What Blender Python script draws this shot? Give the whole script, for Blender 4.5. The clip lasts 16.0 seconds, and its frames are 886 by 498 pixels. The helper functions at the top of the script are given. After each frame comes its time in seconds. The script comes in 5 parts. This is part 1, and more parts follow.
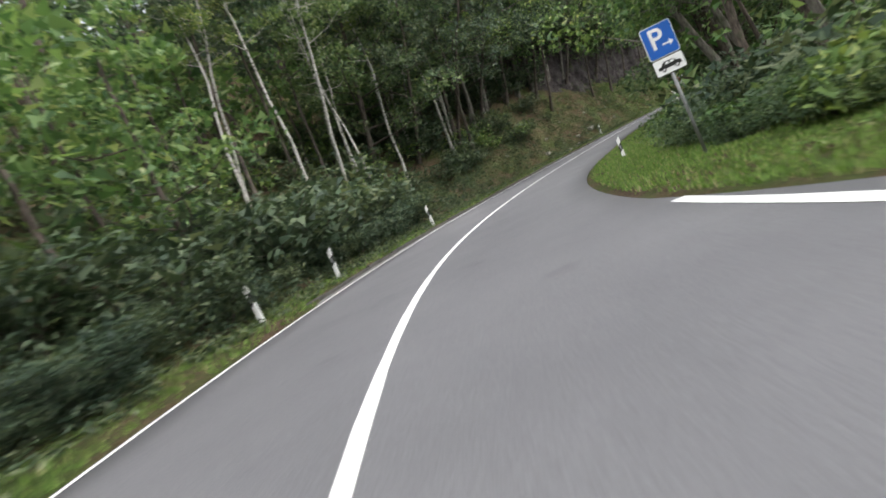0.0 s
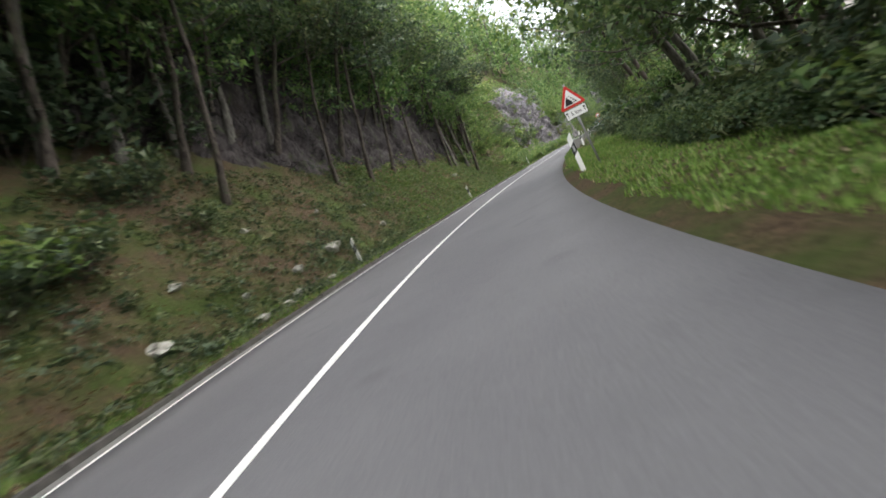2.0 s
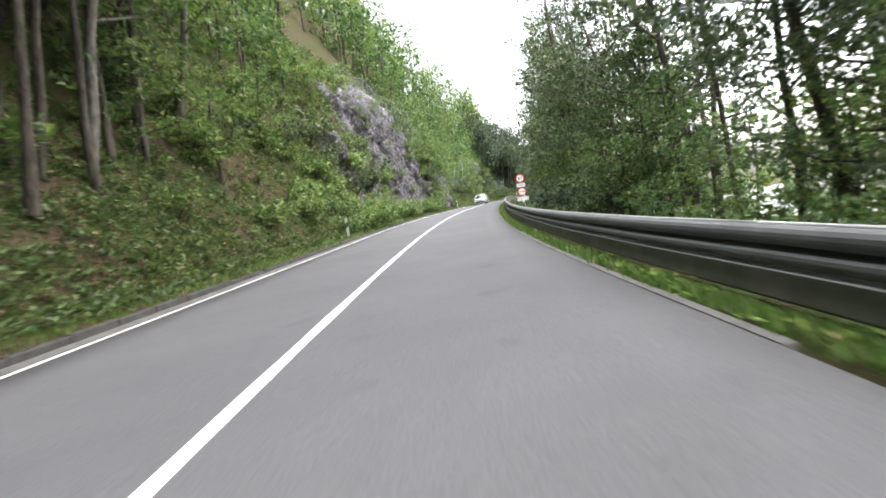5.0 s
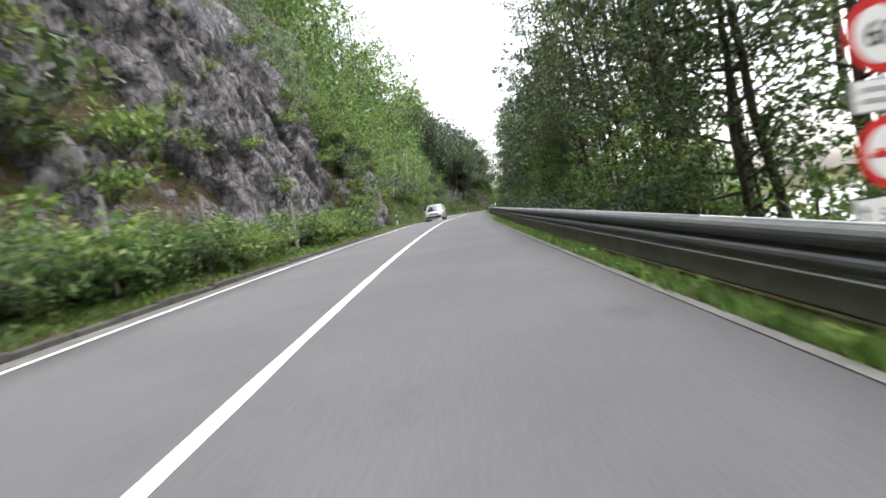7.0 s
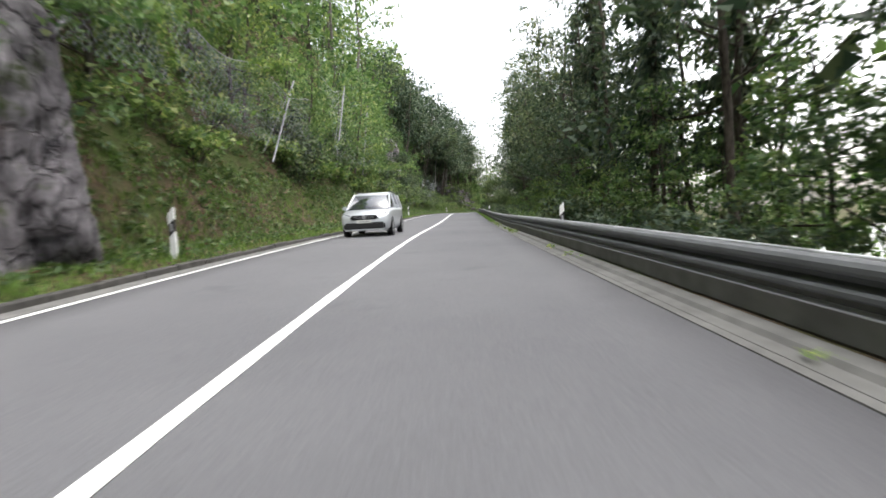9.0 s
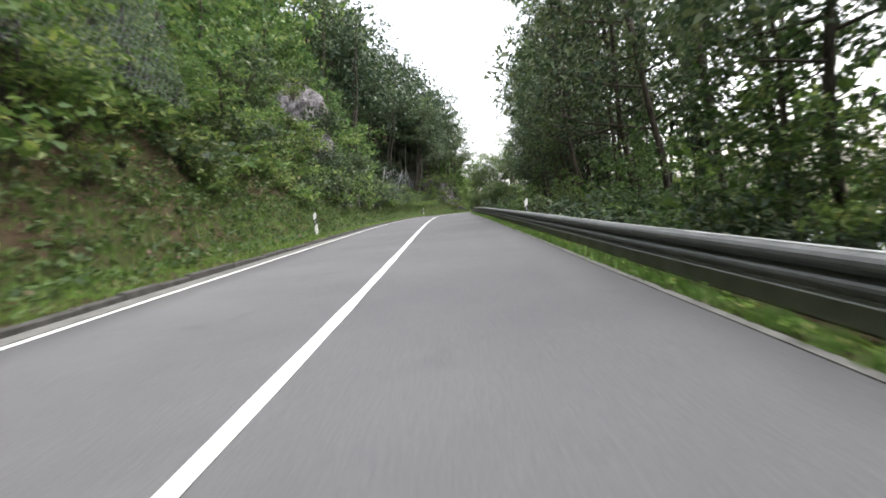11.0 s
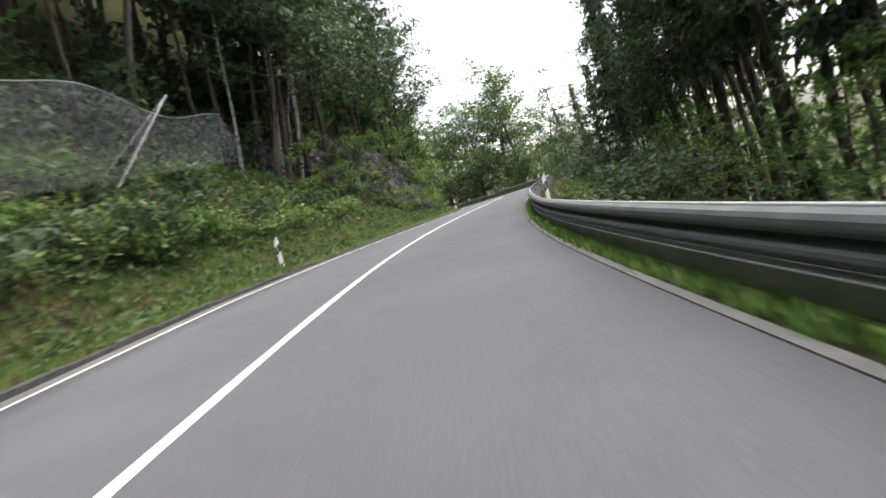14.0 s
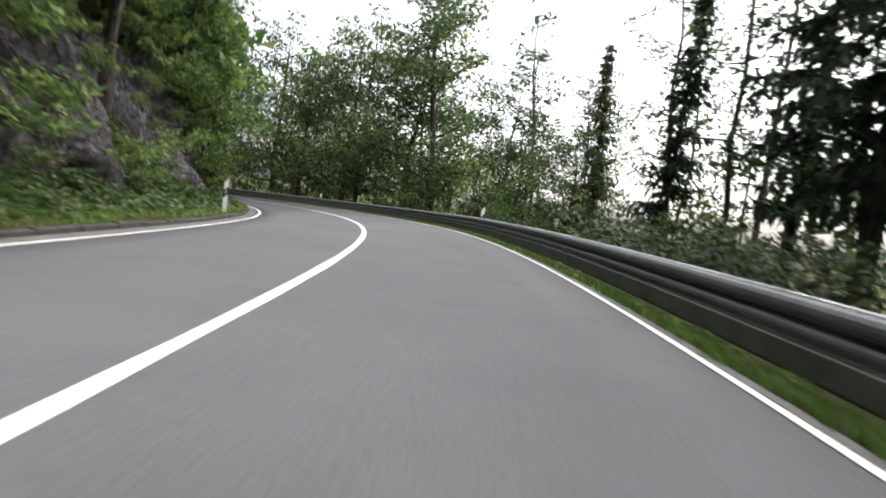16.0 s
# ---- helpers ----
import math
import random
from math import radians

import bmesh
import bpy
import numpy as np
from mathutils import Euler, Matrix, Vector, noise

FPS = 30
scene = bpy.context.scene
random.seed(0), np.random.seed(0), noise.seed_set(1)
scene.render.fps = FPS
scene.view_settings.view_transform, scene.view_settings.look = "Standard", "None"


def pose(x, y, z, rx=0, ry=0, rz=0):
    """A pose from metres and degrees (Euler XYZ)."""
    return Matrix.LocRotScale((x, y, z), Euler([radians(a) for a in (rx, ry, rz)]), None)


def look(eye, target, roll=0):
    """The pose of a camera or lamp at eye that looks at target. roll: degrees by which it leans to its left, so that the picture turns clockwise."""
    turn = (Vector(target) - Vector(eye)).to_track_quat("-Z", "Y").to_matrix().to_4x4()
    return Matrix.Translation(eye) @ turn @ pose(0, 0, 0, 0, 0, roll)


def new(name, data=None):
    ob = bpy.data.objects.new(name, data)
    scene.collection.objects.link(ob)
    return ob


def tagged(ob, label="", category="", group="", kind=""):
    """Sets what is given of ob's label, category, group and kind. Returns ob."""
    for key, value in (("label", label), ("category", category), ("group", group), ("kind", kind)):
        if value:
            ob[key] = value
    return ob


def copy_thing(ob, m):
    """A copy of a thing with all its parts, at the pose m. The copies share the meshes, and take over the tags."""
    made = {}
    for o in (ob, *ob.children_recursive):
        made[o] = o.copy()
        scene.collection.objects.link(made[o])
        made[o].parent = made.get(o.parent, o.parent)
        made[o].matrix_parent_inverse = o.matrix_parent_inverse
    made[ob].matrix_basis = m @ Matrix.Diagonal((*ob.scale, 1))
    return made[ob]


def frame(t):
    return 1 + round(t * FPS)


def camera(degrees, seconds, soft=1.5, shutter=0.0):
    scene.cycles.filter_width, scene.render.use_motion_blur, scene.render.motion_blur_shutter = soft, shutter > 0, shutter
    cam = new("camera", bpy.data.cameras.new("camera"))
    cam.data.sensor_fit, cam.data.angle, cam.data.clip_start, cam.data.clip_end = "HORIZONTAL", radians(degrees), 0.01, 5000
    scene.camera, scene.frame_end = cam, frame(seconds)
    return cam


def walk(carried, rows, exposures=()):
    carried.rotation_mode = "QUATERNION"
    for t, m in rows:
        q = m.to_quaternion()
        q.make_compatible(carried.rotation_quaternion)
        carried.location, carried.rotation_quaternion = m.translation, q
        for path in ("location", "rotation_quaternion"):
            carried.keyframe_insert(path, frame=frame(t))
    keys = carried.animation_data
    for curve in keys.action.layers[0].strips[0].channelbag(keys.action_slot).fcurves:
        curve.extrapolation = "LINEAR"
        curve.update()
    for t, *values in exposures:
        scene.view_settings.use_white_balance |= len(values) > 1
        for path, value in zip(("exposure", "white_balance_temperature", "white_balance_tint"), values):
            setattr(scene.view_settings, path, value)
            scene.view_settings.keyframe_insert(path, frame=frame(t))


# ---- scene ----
ROWS = [
    (0.0, pose(0.885, -2.198, 0.976, 86.50, 24.62, -1.92)),
    (0.5, pose(1.925, 5.672, 1.134, 86.19, 26.26, -8.70)),
    (1.0, pose(4.118, 13.230, 1.257, 86.37, 31.35, -16.19)),
    (1.5, pose(7.862, 20.904, 1.610, 86.77, 28.19, -23.71)),
    (2.0, pose(12.254, 27.857, 1.860, 86.76, 26.69, -30.59)),
    (2.5, pose(16.602, 33.386, 2.137, 86.82, 21.66, -36.69)),
    (3.0, pose(21.296, 38.971, 2.444, 86.94, 15.64, -40.94)),
    (3.5, pose(25.976, 44.009, 2.723, 86.83, 13.37, -44.05)),
    (4.0, pose(30.977, 48.635, 3.008, 86.74, 9.38, -46.94)),
    (4.5, pose(36.189, 53.427, 3.179, 86.69, 9.45, -47.58)),
    (5.0, pose(41.499, 58.200, 3.326, 86.63, 9.53, -48.13)),
    (5.5, pose(46.962, 62.991, 3.454, 86.69, 9.61, -49.22)),
    (6.0, pose(52.681, 67.802, 3.620, 87.21, 9.70, -50.87)),
    (6.5, pose(58.767, 72.635, 3.844, 87.75, 9.78, -52.93)),
    (7.0, pose(65.573, 77.654, 4.205, 87.11, 9.17, -54.05)),
    (7.5, pose(72.347, 82.482, 4.488, 86.67, 7.89, -55.09)),
    (8.0, pose(79.227, 87.148, 4.687, 86.60, 7.07, -56.03)),
    (8.5, pose(86.185, 91.732, 4.881, 86.51, 4.71, -56.80)),
    (9.0, pose(93.194, 96.303, 5.083, 86.40, 3.19, -56.86)),
    (9.5, pose(100.265, 100.803, 5.276, 86.16, 3.95, -57.44)),
    (10.0, pose(107.358, 105.218, 5.417, 85.86, 4.71, -58.20)),
    (10.5, pose(114.573, 109.581, 5.520, 85.85, 5.46, -58.79)),
    (11.0, pose(121.980, 113.959, 5.655, 86.18, 6.23, -58.83)),
    (11.5, pose(129.628, 118.442, 5.837, 86.46, 6.99, -58.41)),
    (12.0, pose(138.082, 123.389, 6.033, 86.09, 6.88, -59.26)),
    (12.5, pose(145.769, 127.813, 6.192, 85.71, 5.80, -59.81)),
    (13.0, pose(153.958, 132.505, 6.332, 85.06, 5.15, -60.06)),
    (13.5, pose(162.282, 137.132, 6.431, 84.82, 9.38, -60.52)),
    (14.0, pose(171.000, 141.679, 6.442, 84.83, 15.86, -63.15)),
    (14.5, pose(178.739, 145.175, 6.426, 84.93, 18.03, -66.30)),
    (15.0, pose(186.595, 148.151, 6.516, 84.85, 20.38, -70.30)),
    (15.5, pose(194.170, 150.562, 6.614, 84.90, 11.55, -74.92)),
    (16.0, pose(201.710, 152.663, 6.550, 84.67, -7.44, -75.36)),
]
cam = camera(80.72, 16.0, soft=1.7, shutter=0.22)
walk(cam, ROWS, exposures=[(0.0, 1.85), (1.0, 1.88), (1.5, 2.0), (2.0, 1.82), (2.5, 1.77), (3.0, 2.03), (3.5, 2.1), (4.0, 2.2), (7.0, 1.69), (8.5, 1.53), (9.0, 1.58), (12.5, 1.62), (13.5, 1.56), (14.5, 1.57), (15.0, 1.46), (16.0, 1.2)])

# ---------------------------------------------------------------- light
world = bpy.data.worlds.new("overcast_sky")
scene.world = world
world.use_nodes = True
wn = world.node_tree
wn.nodes.clear()
sky = wn.nodes.new("ShaderNodeTexSky")
sky.sky_type = "NISHITA"
sky.sun_disc = False
sky.sun_elevation, sky.sun_rotation = radians(52), radians(120)
sky.air_density, sky.dust_density, sky.ozone_density = 1.0, 4.0, 1.0
grey = wn.nodes.new("ShaderNodeHueSaturation")
grey.inputs["Saturation"].default_value = 0.3
bg = wn.nodes.new("ShaderNodeBackground")
bg.inputs["Strength"].default_value = 0.15
wout = wn.nodes.new("ShaderNodeOutputWorld")
wn.links.new(sky.outputs[0], grey.inputs["Color"])
wn.links.new(grey.outputs[0], bg.inputs["Color"])
wn.links.new(bg.outputs[0], wout.inputs[0])

sun = new("sun", bpy.data.lights.new("sun", "SUN"))
sun.data.energy, sun.data.angle, sun.data.color = 1.2, radians(25), (1.0, 0.985, 0.96)
sun.matrix_world = look((0, 0, 100), (0 - 60 * math.sin(radians(120)) * -1, 0 - 60 * math.cos(radians(120)), 22))


# ---------------------------------------------------------------- materials
def mat(name, rough=0.8, metal=0.0, spec=0.3):
    m = bpy.data.materials.new(name)
    m.use_nodes = True
    b = m.node_tree.nodes["Principled BSDF"]
    b.inputs["Roughness"].default_value = rough
    b.inputs["Metallic"].default_value = metal
    b.inputs["Specular IOR Level"].default_value = spec
    return m, m.node_tree, b


def node(nt, kind, **sockets):
    n = nt.nodes.new(kind)
    for k, v in sockets.items():
        n.inputs[k.replace("_", " ")].default_value = v
    return n


def ramp(nt, fac, stops):
    r = nt.nodes.new("ShaderNodeValToRGB")
    e = r.color_ramp.elements
    while len(e) < len(stops):
        e.new(0.5)
    for q, (p, c) in zip(e, stops):
        q.position, q.color = p, (*c, 1)
    nt.links.new(fac, r.inputs[0])
    return r.outputs[0]


def blend(nt, fac, a, b, mode="MIX"):
    m = nt.nodes.new("ShaderNodeMix")
    m.data_type, m.blend_type = "RGBA", mode
    if isinstance(fac, float):
        m.inputs[0].default_value = fac
    else:
        nt.links.new(fac, m.inputs[0])
    for i, v in ((6, a), (7, b)):
        if isinstance(v, tuple):
            m.inputs[i].default_value = (*v, 1)
        else:
            nt.links.new(v, m.inputs[i])
    return m.outputs[2]


def place(nt, scale=(1, 1, 1)):
    g = nt.nodes.new("ShaderNodeNewGeometry")
    m = nt.nodes.new("ShaderNodeMapping")
    m.inputs["Scale"].default_value = scale
    nt.links.new(g.outputs["Position"], m.inputs["Vector"])
    return m.outputs[0]


def grain(nt, vec, scale, detail=4.0, rough=0.6, dist=0.0):
    n = node(nt, "ShaderNodeTexNoise", Scale=scale, Detail=detail, Roughness=rough, Distortion=dist)
    nt.links.new(vec, n.inputs["Vector"])
    return n.outputs[0]


def bump(nt, b, height, strength, distance):
    n = node(nt, "ShaderNodeBump", Strength=strength, Distance=distance)
    nt.links.new(height, n.inputs["Height"])
    nt.links.new(n.outputs[0], b.inputs["Normal"])


def plain(name, colour, rough=0.6, metal=0.0, vary=0.25, scale=9.0, spec=0.3):
    m, nt, b = mat(name, rough, metal, spec)
    v = place(nt)
    dark = tuple(c * (1 - vary) for c in colour)
    light = tuple(min(1, c * (1 + vary * 0.6)) for c in colour)
    nt.links.new(ramp(nt, grain(nt, v, scale, 6.0, 0.65), [(0.3, dark), (0.7, light)]), b.inputs["Base Color"])
    bump(nt, b, grain(nt, v, scale * 9, 3.0), 0.15, 0.01)
    return m


def make_asphalt():
    m, nt, b = mat("asphalt", 0.85, 0, 0.35)
    v = place(nt)
    big = ramp(nt, grain(nt, v, 0.35, 5.0, 0.6), [(0.3, (0.1165, 0.1155, 0.122)), (0.7, (0.1475, 0.1465, 0.1525))])
    fine = ramp(nt, grain(nt, v, 45.0, 3.0, 0.7), [(0.35, (0.82, 0.82, 0.82)), (0.7, (1.16, 1.16, 1.16))])
    c = blend(nt, 1.0, big, fine, "MULTIPLY")
    spots = ramp(nt, grain(nt, v, 1.3, 2.0, 0.4), [(0.24, (0.86, 0.86, 0.86)), (0.34, (1, 1, 1))])
    c = blend(nt, 1.0, c, spots, "MULTIPLY")
    nt.links.new(c, b.inputs["Base Color"])
    bump(nt, b, grain(nt, v, 60.0, 2.0), 0.35, 0.01)
    return m


def make_ground():
    m, nt, b = mat("woodland_soil", 0.95, 0, 0.1)
    v = place(nt)
    litter = ramp(nt, grain(nt, v, 14.0, 5.0, 0.75), [(0.3, (0.028, 0.021, 0.014)), (0.5, (0.075, 0.055, 0.036)), (0.72, (0.15, 0.108, 0.072))])
    moss = ramp(nt, grain(nt, v, 9.0, 5.0, 0.7), [(0.3, (0.022, 0.036, 0.010)), (0.7, (0.075, 0.105, 0.028))])
    crumbs = ramp(nt, grain(nt, v, 38.0, 4.0, 0.8), [(0.36, (0.45, 0.42, 0.38)), (0.62, (1.5, 1.45, 1.4))])
    litter = blend(nt, 0.8, litter, crumbs, "MULTIPLY")
    pick = ramp(nt, grain(nt, v, 0.55, 6.0, 0.7), [(0.42, (0, 0, 0)), (0.6, (1, 1, 1))])
    nt.links.new(blend(nt, pick, litter, moss), b.inputs["Base Color"])
    bump(nt, b, grain(nt, v, 7.0, 6.0, 0.75), 0.9, 0.12)
    return m


def make_rock(name, tint, streaks=0.8, relief=0.2):
    m, nt, b = mat(name, 0.9, 0, 0.25)
    v = place(nt, (1, 1, 0.5))
    warp = nt.nodes.new("ShaderNodeVectorMath")
    warp.operation = "MULTIPLY_ADD"
    wob = node(nt, "ShaderNodeTexNoise", Scale=1.4, Detail=4.0)
    nt.links.new(v, wob.inputs["Vector"])
    warp.inputs[1].default_value = (0.8, 0.8, 0.8)
    nt.links.new(wob.outputs["Color"], warp.inputs[0])
    nt.links.new(v, warp.inputs[2])
    v2 = warp.outputs[0]
    base = ramp(nt, grain(nt, v, 1.7, 10.0, 0.72, 0.5), [(0.3, (0.075, 0.07, 0.075)), (0.5, (0.18, 0.168, 0.178)), (0.68, (0.38, 0.36, 0.37))])
    streak = ramp(nt, grain(nt, place(nt, (2.4, 2.4, 0.25)), 1.6, 8.0, 0.75), [(0.36, (0.4, 0.38, 0.38)), (0.56, (1, 1, 1))])
    c = blend(nt, streaks, base, streak, "MULTIPLY")
    cracks = []
    for sc, lim in ((0.75, 0.035), (2.6, 0.05)):
        h = node(nt, "ShaderNodeTexVoronoi", Scale=sc)
        h.feature = "DISTANCE_TO_EDGE"
        nt.links.new(v2, h.inputs["Vector"])
        gap = ramp(nt, h.outputs[0], [(0.0, (0.25, 0.24, 0.24)), (lim, (1, 1, 1))])
        cracks.append(gap)
        c = blend(nt, 0.75, c, gap, "MULTIPLY")
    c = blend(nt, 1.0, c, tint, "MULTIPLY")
    rust = ramp(nt, grain(nt, place(nt), 0.5, 5.0, 0.6), [(0.6, (0, 0, 0)), (0.72, (0.5, 0.5, 0.5))])
    c = blend(nt, rust, c, tuple(0.9 * q * w for q, w in zip(tint, (0.17, 0.12, 0.075))))
    moss = ramp(nt, grain(nt, place(nt), 1.3, 8.0, 0.75), [(0.55, (0, 0, 0)), (0.66, (1, 1, 1))])
    c = blend(nt, moss, c, (0.06, 0.08, 0.028))
    nt.links.new(c, b.inputs["Base Color"])
    mixed = nt.nodes.new("ShaderNodeMath")
    mixed.operation = "MULTIPLY_ADD"
    nt.links.new(grain(nt, v, 4.0, 10.0, 0.75), mixed.inputs[0])
    mixed.inputs[1].default_value = 1.2
    nt.links.new(cracks[1], mixed.inputs[2])
    bump(nt, b, mixed.outputs[0], 1.0, relief)
    return m


def make_leaf(name, stops, through_light=0.42, rough=0.55):
    m, nt, b = mat(name, rough, 0, 0.25)
    g = nt.nodes.new("ShaderNodeNewGeometry")
    o = nt.nodes.new("ShaderNodeObjectInfo")
    col = ramp(nt, g.outputs["Random Per Island"], stops)
    shift = ramp(nt, o.outputs["Random"], [(0.0, (0.72, 0.78, 0.75)), (0.5, (1, 1, 1)), (1.0, (1.25, 1.15, 0.9))])
    col = blend(nt, 1.0, col, shift, "MULTIPLY")
    nt.links.new(col, b.inputs["Base Color"])
    t = nt.nodes.new("ShaderNodeBsdfTranslucent")
    warm = blend(nt, 1.0, col, (1.12, 1.1, 0.7), "MULTIPLY")
    nt.links.new(warm, t.inputs["Color"])
    mix = nt.nodes.new("ShaderNodeMixShader")
    mix.inputs[0].default_value = through_light
    nt.links.new(b.outputs[0], mix.inputs[1])
    nt.links.new(t.outputs[0], mix.inputs[2])
    nt.links.new(mix.outputs[0], nt.nodes["Material Output"].inputs["Surface"])
    return m


def make_bark(name, dark, light, stripes=False):
    m, nt, b = mat(name, 0.92, 0, 0.15)
    v = place(nt, (1, 1, 0.25) if not stripes else (0.6, 0.6, 2.2))
    c = ramp(nt, grain(nt, v, 9.0 if not stripes else 3.5, 6.0, 0.7), [(0.36, dark), (0.62 if not stripes else 0.5, light)])
    lichen = ramp(nt, grain(nt, place(nt), 1.6, 5.0, 0.6), [(0.55, (0, 0, 0)), (0.7, (0.6, 0.6, 0.6))])
    c = blend(nt, lichen, c, (0.09, 0.11, 0.06))
    nt.links.new(c, b.inputs["Base Color"])
    bump(nt, b, grain(nt, v, 14.0, 5.0, 0.7), 0.7, 0.03)
    return m


ASPHALT = make_asphalt()
GROUND = make_ground()
ROCK = make_rock("pale_grey_rock", (1.2, 1.2, 1.22))
STONE = plain("pale_lichened_stone", (0.36, 0.35, 0.31), 0.95, 0, 0.45, 5.0, 0.2)
ROCK_MOSS = make_rock("mossy_grey_rock", (0.9, 0.89, 0.87))
# dark brown-grey rock, tinted further down to carry the shade under the trees
ROCK_SHADED = make_rock("dark_rock_shade_tinted", (0.26, 0.235, 0.225), 0.35, 0.09)
PAINT = plain("white_road_paint", (0.78, 0.78, 0.76), 0.6, 0, 0.16, 6.0)
CONCRETE = plain("pale_concrete", (0.165, 0.161, 0.152), 0.9, 0, 0.35, 3.0)
KERB = plain("dark_kerb_stone", (0.075, 0.072, 0.066), 0.95, 0, 0.5, 5.0)
# lighter copy of the rail zinc: light on its upper edges, put into colour
ZINC_LIT = plain("zinc_painted_highlight", (0.6, 0.61, 0.62), 0.4, 0.5, 0.15, 4.0, 0.5)
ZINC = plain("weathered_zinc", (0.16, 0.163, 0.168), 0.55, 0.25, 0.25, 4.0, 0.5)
ZINC_DARK = plain("dull_zinc_sheet", (0.22, 0.212, 0.203), 0.75, 0.0, 0.3, 2.5, 0.4)
POST_WHITE = plain("white_plastic", (0.75, 0.75, 0.74), 0.5, 0, 0.12, 8.0)
POST_BLACK = plain("black_plastic", (0.02, 0.02, 0.02), 0.5, 0, 0.2)
REFLECTOR = plain("grey_reflector", (0.45, 0.45, 0.47), 0.2, 0.3, 0.1)
SIGN_WHITE = plain("white_sign_film", (0.74, 0.74, 0.74), 0.4, 0, 0.06)
SIGN_RED = plain("red_sign_film", (0.52, 0.03, 0.03), 0.4, 0, 0.1)
SIGN_BLUE = plain("blue_sign_film", (0.012, 0.10, 0.42), 0.4, 0, 0.08)
SIGN_BLACK = plain("black_sign_print", (0.015, 0.015, 0.015), 0.5, 0, 0.1)
SIGN_GREY = plain("faded_print", (0.36, 0.36, 0.37), 0.5, 0, 0.1)
STEEL = plain("grey_steel_tube", (0.28, 0.28, 0.29), 0.5, 0.6, 0.2)
BARK_DARK = make_bark("dark_bark", (0.024, 0.020, 0.017), (0.115, 0.095, 0.081))
BARK_GREY = make_bark("grey_bark", (0.05, 0.045, 0.04), (0.19, 0.175, 0.155))
BARK_BIRCH = make_bark("birch_bark", (0.05, 0.045, 0.04), (0.34, 0.325, 0.30), True)
LEAF_BEECH = make_leaf("beech_leaves", [(0.0, (0.050, 0.102, 0.042)), (0.45, (0.116, 0.198, 0.075)), (0.85, (0.208, 0.298, 0.116)), (1.0, (0.333, 0.370, 0.193))])
# leaf copy darkened to stand for shaded and backlit foliage
LEAF_IN_SHADE = make_leaf("shade_tone_leaves", [(0.0, (0.028, 0.049, 0.035)), (0.5, (0.061, 0.098, 0.061)), (1.0, (0.156, 0.188, 0.123))], 0.32)
LEAF_FULL = make_leaf("ash_leaves", [(0.0, (0.033, 0.062, 0.036)), (0.5, (0.075, 0.125, 0.062)), (1.0, (0.177, 0.225, 0.119))])
# darkest leaf copy: the wood's inner shade painted into shrub and undergrowth leaves
LEAF_DEEP_SHADE = make_leaf("deep_shade_tone_leaves", [(0.0, (0.025, 0.045, 0.031)), (0.6, (0.050, 0.082, 0.052)), (1.0, (0.104, 0.140, 0.090))], 0.28)
LEAF_LIGHT = make_leaf("fresh_leaves", [(0.0, (0.050, 0.089, 0.036)), (0.5, (0.107, 0.167, 0.067)), (1.0, (0.246, 0.286, 0.150))])
NEEDLES = make_leaf("spruce_needles", [(0.0, (0.030, 0.050, 0.042)), (0.6, (0.068, 0.100, 0.074)), (1.0, (0.16, 0.19, 0.13))], 0.25, 0.7)
GRASS = make_leaf("verge_grass", [(0.0, (0.062, 0.126, 0.026)), (0.5, (0.124, 0.224, 0.049)), (0.88, (0.206, 0.316, 0.089)), (1.0, (0.359, 0.290, 0.200))], 0.3)
FERN = make_leaf("undergrowth_leaves", [(0.0, (0.053, 0.089, 0.037)), (0.5, (0.105, 0.165, 0.063)), (0.9, (0.192, 0.255, 0.109)), (1.0, (0.278, 0.149, 0.140))], 0.3)
DRY = make_leaf("fallen_leaves", [(0.0, (0.06, 0.035, 0.018)), (0.6, (0.16, 0.095, 0.05)), (1.0, (0.27, 0.18, 0.10))], 0.15)


# ---------------------------------------------------------------- the road's line
KNOT = [-28.0, -27.9, -27.7, -27.3, -26.1, -22.9, -16.9, -12.8, -11.1, -6.4, -1.1, -0.3, -2.4, -4.3, -3.8, -2.0, -1.4, -1.6, -1.0, -1.7,
        -1.4, 0.1, 1.0, 0.1, -1.1, -0.1, -1.8, -7.2, -11.9, -10.6, 0.5, 15.4, 23.4, 26.6, 27.9, 22.0, 14.0, 8.0, 5.0]
SLOPE = [1.6, 1.7, 1.9, 3.2, 3.8, 3.1, 2.1, 3.8, 2.6, 2.4, 1.0, 2.1, 1.8, 0.6, 0.3, 0.1, -2.1, -2.9, -2.5, -2.0]
BANK = [-0.2, -0.3, -0.5, -2.6, -0.9, 1.5, -1.1, -1.2, -0.9, -0.4, -1.8, -2.5, -0.8, -0.2, -2.2, 2.5, 4.7, 2.5, 1.4, 0.8]
WIDE_L = [3.62, 3.65, 3.59, 3.36, 3.22, 3.19, 3.28, 3.44, 3.42, 3.43]
WIDE_R = [3.44, 3.41, 3.35, 3.25, 3.19, 3.17, 3.26, 3.38, 3.48, 3.47]
S_FROM, S_TO = -40.0, 340.0
SG = np.arange(S_FROM, S_TO + 0.5, 1.0)
kap = np.interp(SG, np.arange(len(KNOT)) * 10.0 - 40, KNOT) * 1e-3
TH = np.concatenate([[0], np.cumsum((kap[1:] + kap[:-1]) / 2)])
TH -= np.interp(0, SG, TH)
thm = (TH[1:] + TH[:-1]) / 2
CX = np.concatenate([[0], np.cumsum(-np.sin(thm))])
CY = np.concatenate([[0], np.cumsum(np.cos(thm))])
